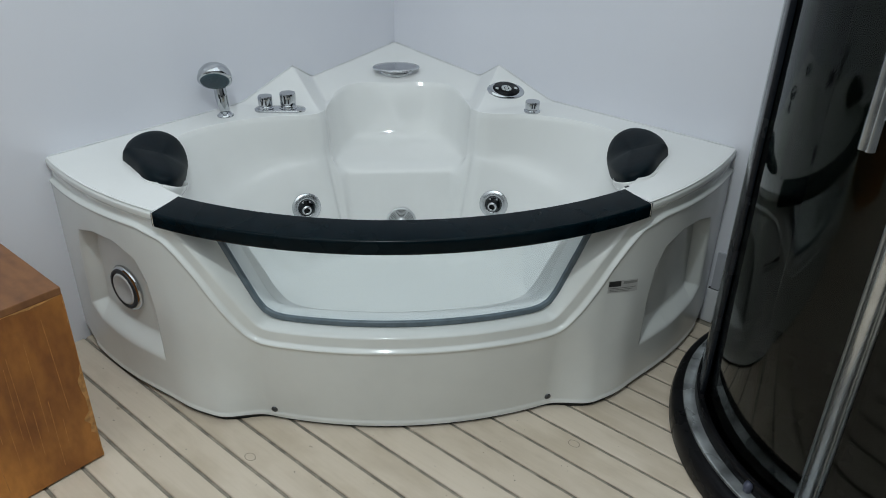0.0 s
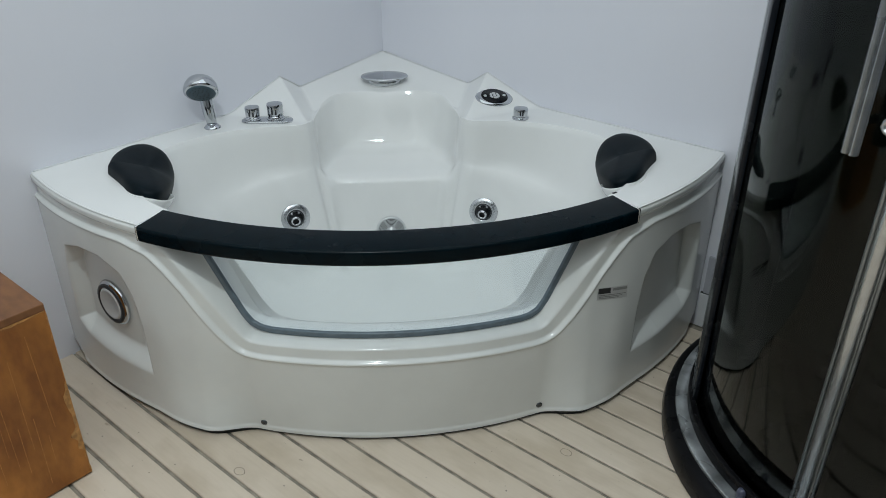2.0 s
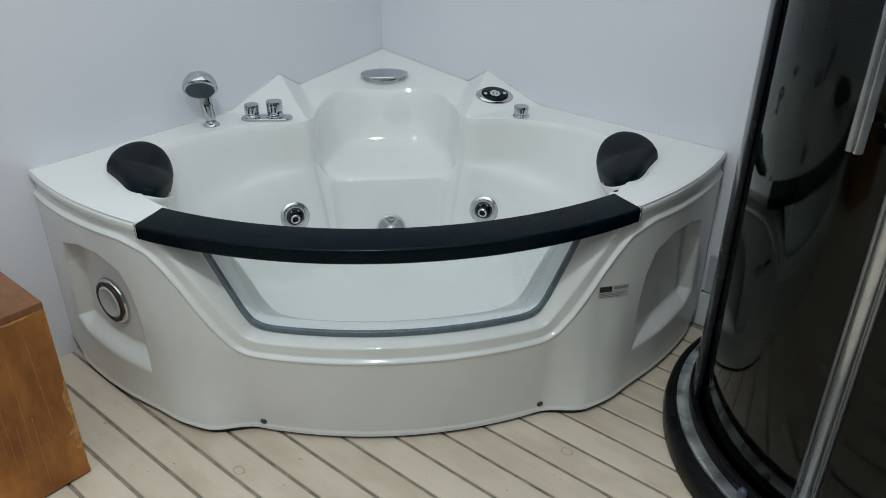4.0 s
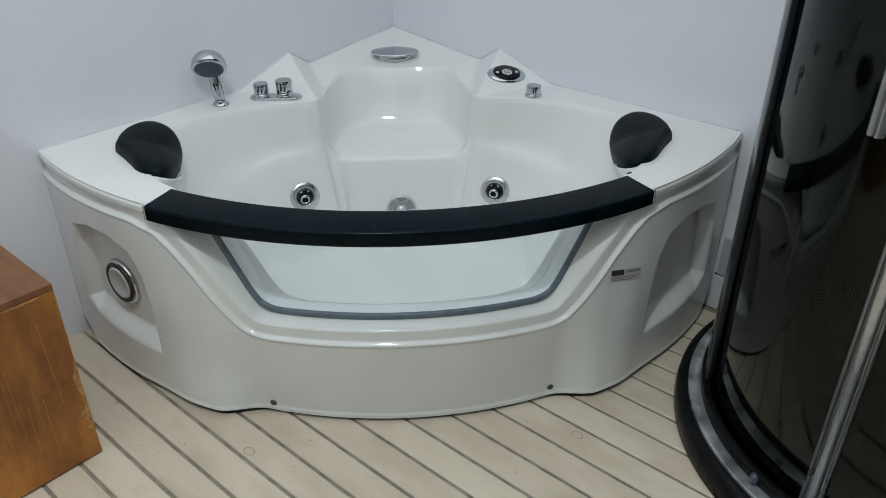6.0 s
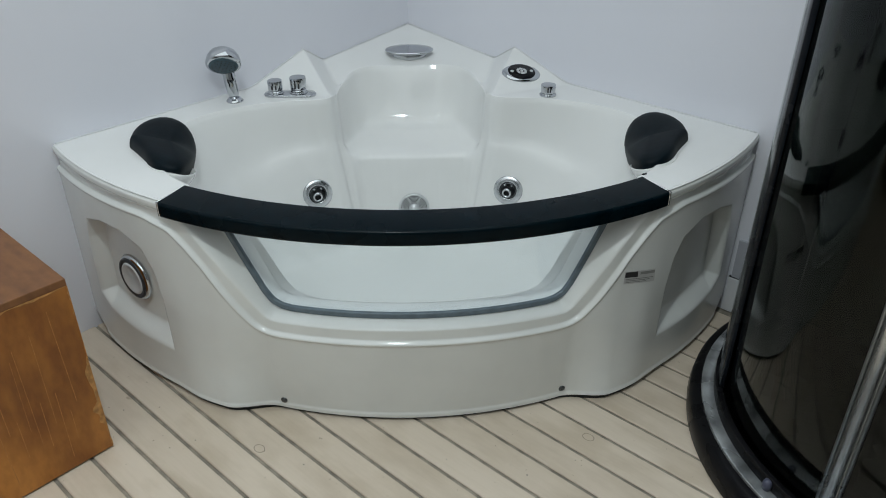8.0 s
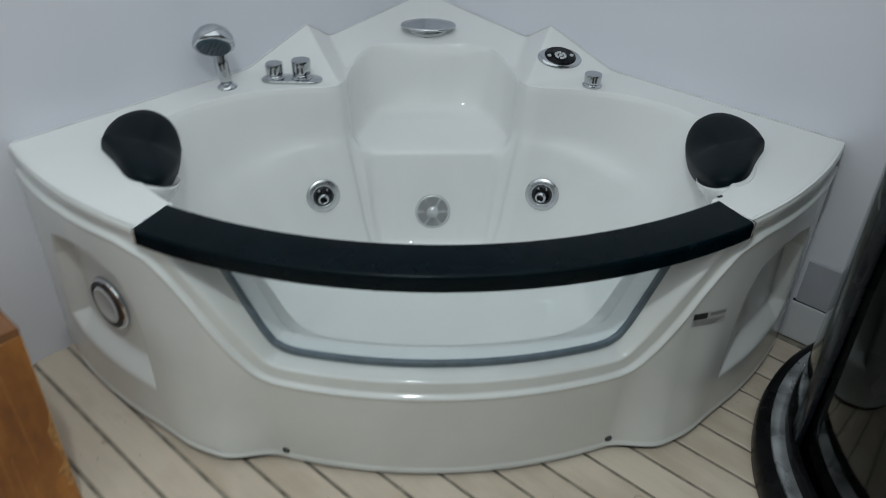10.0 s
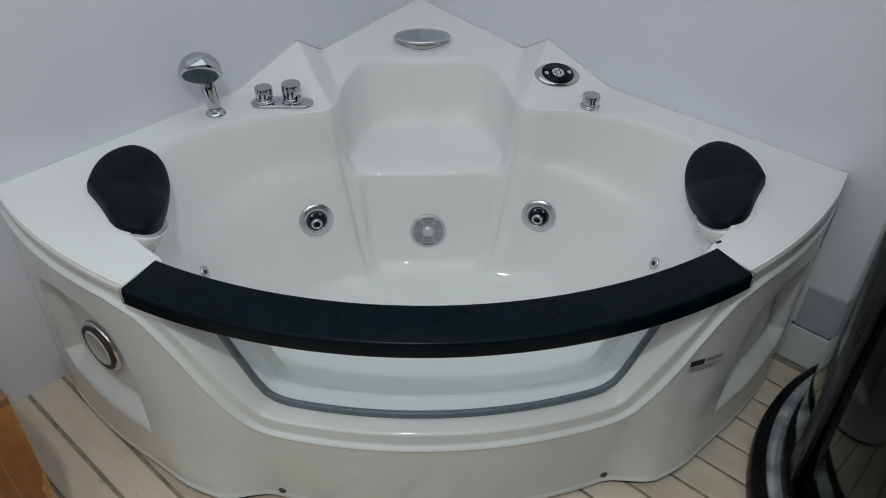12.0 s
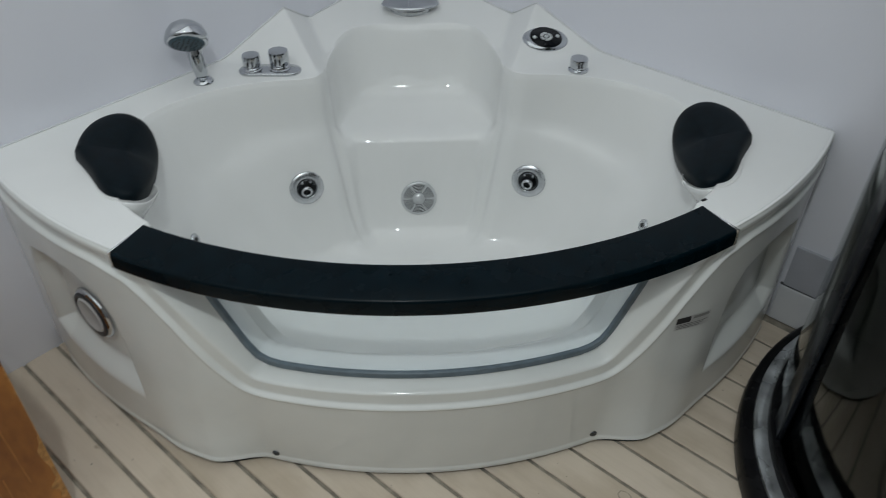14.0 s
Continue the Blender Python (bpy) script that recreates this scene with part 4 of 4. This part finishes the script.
def shower_cabin():
    e = tagged(new("shower_cabin"), "black corner shower cabin with curved smoked glass", "shower cabin")
    e.matrix_basis = pose(0, 0, 0)
    # tray: outer skirt and a dished top
    bm = bmesh.new()
    levels = [(0.0, 0.004), (-0.003, 0.03), (0.002, 0.062), (0.012, 0.070), (0.030, 0.071)]
    rings = [[bm.verts.new((x, y, z)) for x, y in cabin_path(CAB_R - i)] for i, z in levels]
    for a, b in zip(rings, rings[1:]):
        for i in range(len(a) - 1):
            bm.faces.new((a[i], a[i + 1], b[i + 1], b[i]))
    back = [bm.verts.new((CAB_X1, -0.004, 0.071)), bm.verts.new((CAB_X1, -0.004, 0.004))]
    bm.faces.new(rings[-1] + [back[0]])
    bm.faces.new([r[-1] for r in rings] + [back[0], back[1]])
    bmesh.ops.recalc_face_normals(bm, faces=bm.faces)
    sharp(part("tray", bm, TRAY_BLACK, e, "glossy black shower tray"), 50)
    sharp(part("bottom_rail", ribbon(cabin_path(CAB_R - 0.043), 0.066, 0.079, 0.032), RAIL, e, "curved chrome bottom rail"))
    sharp(part("door_track", ribbon(cabin_path(GLASS_R + 0.001), 0.070, 0.108, 0.016), TRAY_BLACK, e, "black seal along the foot of the glass"))
    sharp(part("top_rail", ribbon(cabin_path(GLASS_R), 1.93, 1.98, 0.04), CHARCOAL, e))
    side = [q for q in cabin_path(GLASS_R) if q[1] > CAB[1] - GLASS_R * math.sin(radians(27))]
    p = sharp(part("fixed_pane", ribbon(side, 0.088, 1.93, 0.006), SMOKED, e, "smoked glass side pane"))
    door = sharp(part("sliding_door", ribbon(cabin_arc(GLASS_R - 0.014, 25, 80, 72), 0.10, 1.93, 0.006), SMOKED, e, "curved smoked glass sliding door"))
    front_pane = sharp(part("fixed_pane", ribbon([q for q in cabin_path(GLASS_R) if q[0] > CAB[0] - GLASS_R * math.cos(radians(76))], 0.088, 1.93, 0.006), SMOKED, e))

    def post(ang, inset, w, t, mat, name, label):
        x, y = cabin_arc(GLASS_R - inset, ang, ang, 1)[0]
        q = part(name, box_bm(-t / 2, t / 2, -w / 2, w / 2, 0.086, 1.935, 0.003), mat, e, label)
        q.matrix_basis = pose(x, y, 0, 0, 0, ang)
        sharp(q)
    post(26.5, 0.004, 0.056, 0.014, CHARCOAL, "post", "dark grey aluminium post")
    post(76.5, 0.010, 0.046, 0.028, PROFILE, "door_profile", "bright chrome door edge profile")
    # paler middle rib stands in for the profile's highlight, darker ones for its flanks
    for da, rad in ((-1.8, 0.0045), (0.2, 0.0125), (2.2, 0.0045)):
        rx, ry = cabin_arc(GLASS_R + 0.004, 76.5 + da, 76.5 + da, 1)[0]
        part("streak_rib", lathe([(0, 0.09), (rad, 0.09), (rad, 1.93), (0, 1.93)], 20), SATIN if da == 0.2 else PROFILE, e).matrix_basis = pose(rx, ry, 0)
    part("wall_profile", box_bm(1.588, 1.616, -0.03, -0.002, 0.07, 1.95, 0.002), CHARCOAL, e, "", False)
    part("back_panel", box_bm(1.618, CAB_X1, -0.016, -0.004, 0.071, 1.95), DARK_PANEL, e, "dark glass back panel", False)
    part("back_panel", box_bm(CAB_X1 - 0.012, CAB_X1, -0.77, -0.016, 0.071, 1.95), DARK_PANEL, e, "", False)
    # handle on the door
    hx, hy = cabin_arc(GLASS_R + 0.030, 68, 68, 1)[0]
    grip = sweep([(0, 0, 0.945), (0, 0, 1.10), (0, 0, 1.25)], [(-0.015, -0.004), (-0.0135, 0.005), (-0.008, 0.009), (-0.003, 0.007), (0.0, 0.0025), (0.003, 0.007), (0.008, 0.009), (0.0135, 0.005), (0.015, -0.004), (0.010, -0.008), (-0.010, -0.008)], (-1, 0, 0))
    h = sharp(part("door_handle", grip, STEEL_MID, e, "vertical chrome door handle with two rounded ribs"), 50)
    h.matrix_basis = pose(hx, hy, 0, 0, 0, 68)
    for z in (1.0, 1.19):
        s = part("standoff", lathe([(0, 0), (0.008, 0), (0.008, 0.045), (0, 0.045)], 16), CHROME, h)
        s.matrix_basis = pose(0.0, 0.0, z, 0, 90, 0)
        # ring modelled in place of the standoff's reflection in the glass
        wx, wy = cabin_arc(GLASS_R + 0.002, 72.2, 72.2, 1)[0]
        ring = part("standoff_reflection", lathe([(0.007, 0), (0.015, 0), (0.0155, 0.003), (0.012, 0.006), (0.008, 0.004), (0.007, 0)], 28), SATIN, e, "round chrome ring on the glass for the handle standoff and its reflection")
        ring.matrix_basis = facing((wx, wy, z), (wx - CAB[0], wy - CAB[1], 0))
    # roller screw on the bottom rail
    sx, sy = cabin_arc(GLASS_R + 0.012, 63, 63, 1)[0]
    part("rail_screw", lathe([(0, 0.078), (0.010, 0.078), (0.011, 0.096), (0.008, 0.104), (0, 0.106)], 20), KNOB_BLUE, e, "small blue-grey rubber stop").matrix_basis = pose(sx, sy, 0)


shower_cabin()

# plate on the wall between tub and cabin
plate = part("wall_plate", box_bm(1.412, 1.508, -0.010, 0.0, 0.126, 0.258, 0.002), PLATE, None, "", False)
tagged(plate, "flat grey square plate on the wall above the skirting", "plate")

# ---- floor boards ----
PITCH, GAP, FIRST = 0.0921, 0.0093, -0.030


def board_mesh(length):
    me = bpy.data.meshes.new("plank")
    bm = box_bm(0, length, -(PITCH - GAP) / 2, (PITCH - GAP) / 2, -0.0062, 0.0, 0.0018, 1)
    bm.to_mesh(me)
    bm.free()
    me.materials.append(PLANK)
    return me


BOARD = board_mesh(X1 - 0.002)
k = 0
while True:
    y = FIRST - PITCH * (k + 0.5)
    if y < Y1 + 0.05:
        break
    ob = new("plank", BOARD)
    ob.parent = floor
    ob.matrix_basis = pose(0.001, y, 0)
    k += 1


def knot(x, y, r, seed):
    bm = bmesh.new()
    for r0, r1 in ((0.82, 1.0),):
        n = 28
        a = [bm.verts.new((x + r * r0 * math.cos(2 * math.pi * i / n) * (1 + 0.2 * noise.noise((i * 0.4, seed, 0))), y + 0.75 * r * r0 * math.sin(2 * math.pi * i / n), 0.0006)) for i in range(n)]
        b = [bm.verts.new((x + r * r1 * math.cos(2 * math.pi * i / n) * (1 + 0.2 * noise.noise((i * 0.4, seed, 0))), y + 0.75 * r * r1 * math.sin(2 * math.pi * i / n), 0.0006)) for i in range(n)]
        for i in range(n):
            bm.faces.new((a[i], a[(i + 1) % n], b[(i + 1) % n], b[i]))
    part("knot", bm, KNOT, floor, "", False)


knot(0.805, -1.389, 0.017, 1), knot(1.401, -0.796, 0.017, 2)


def nail_hole(x, y, r, seed):
    """Tiny dark pit with an uneven rim in a board."""
    bm = bmesh.new()
    n = 9
    rim = [bm.verts.new((x + r * (1 + 0.5 * noise.noise((i * 0.9, seed, 3))) * math.cos(2 * math.pi * i / n), y + r * 0.8 * math.sin(2 * math.pi * i / n), 0.0005)) for i in range(n)]
    bm.faces.new(rim)
    part("nail_hole", bm, DARK_HOLE, floor, "", False)


rng_floor = random.Random(11)
for board, x in ((16, 0.42), (15, 0.66), (15, 1.05), (14, 0.93), (14, 1.38), (13, 1.2), (12, 1.45), (11, 1.18), (11, 1.62), (10, 1.36), (9, 1.42), (17, 0.82), (17, 1.3), (18, 1.05), (16, 1.6), (19, 0.9)):
    nail_hole(x, FIRST - PITCH * (board + rng_floor.uniform(0.2, 0.8)), rng_floor.uniform(0.0012, 0.0026), board + x)
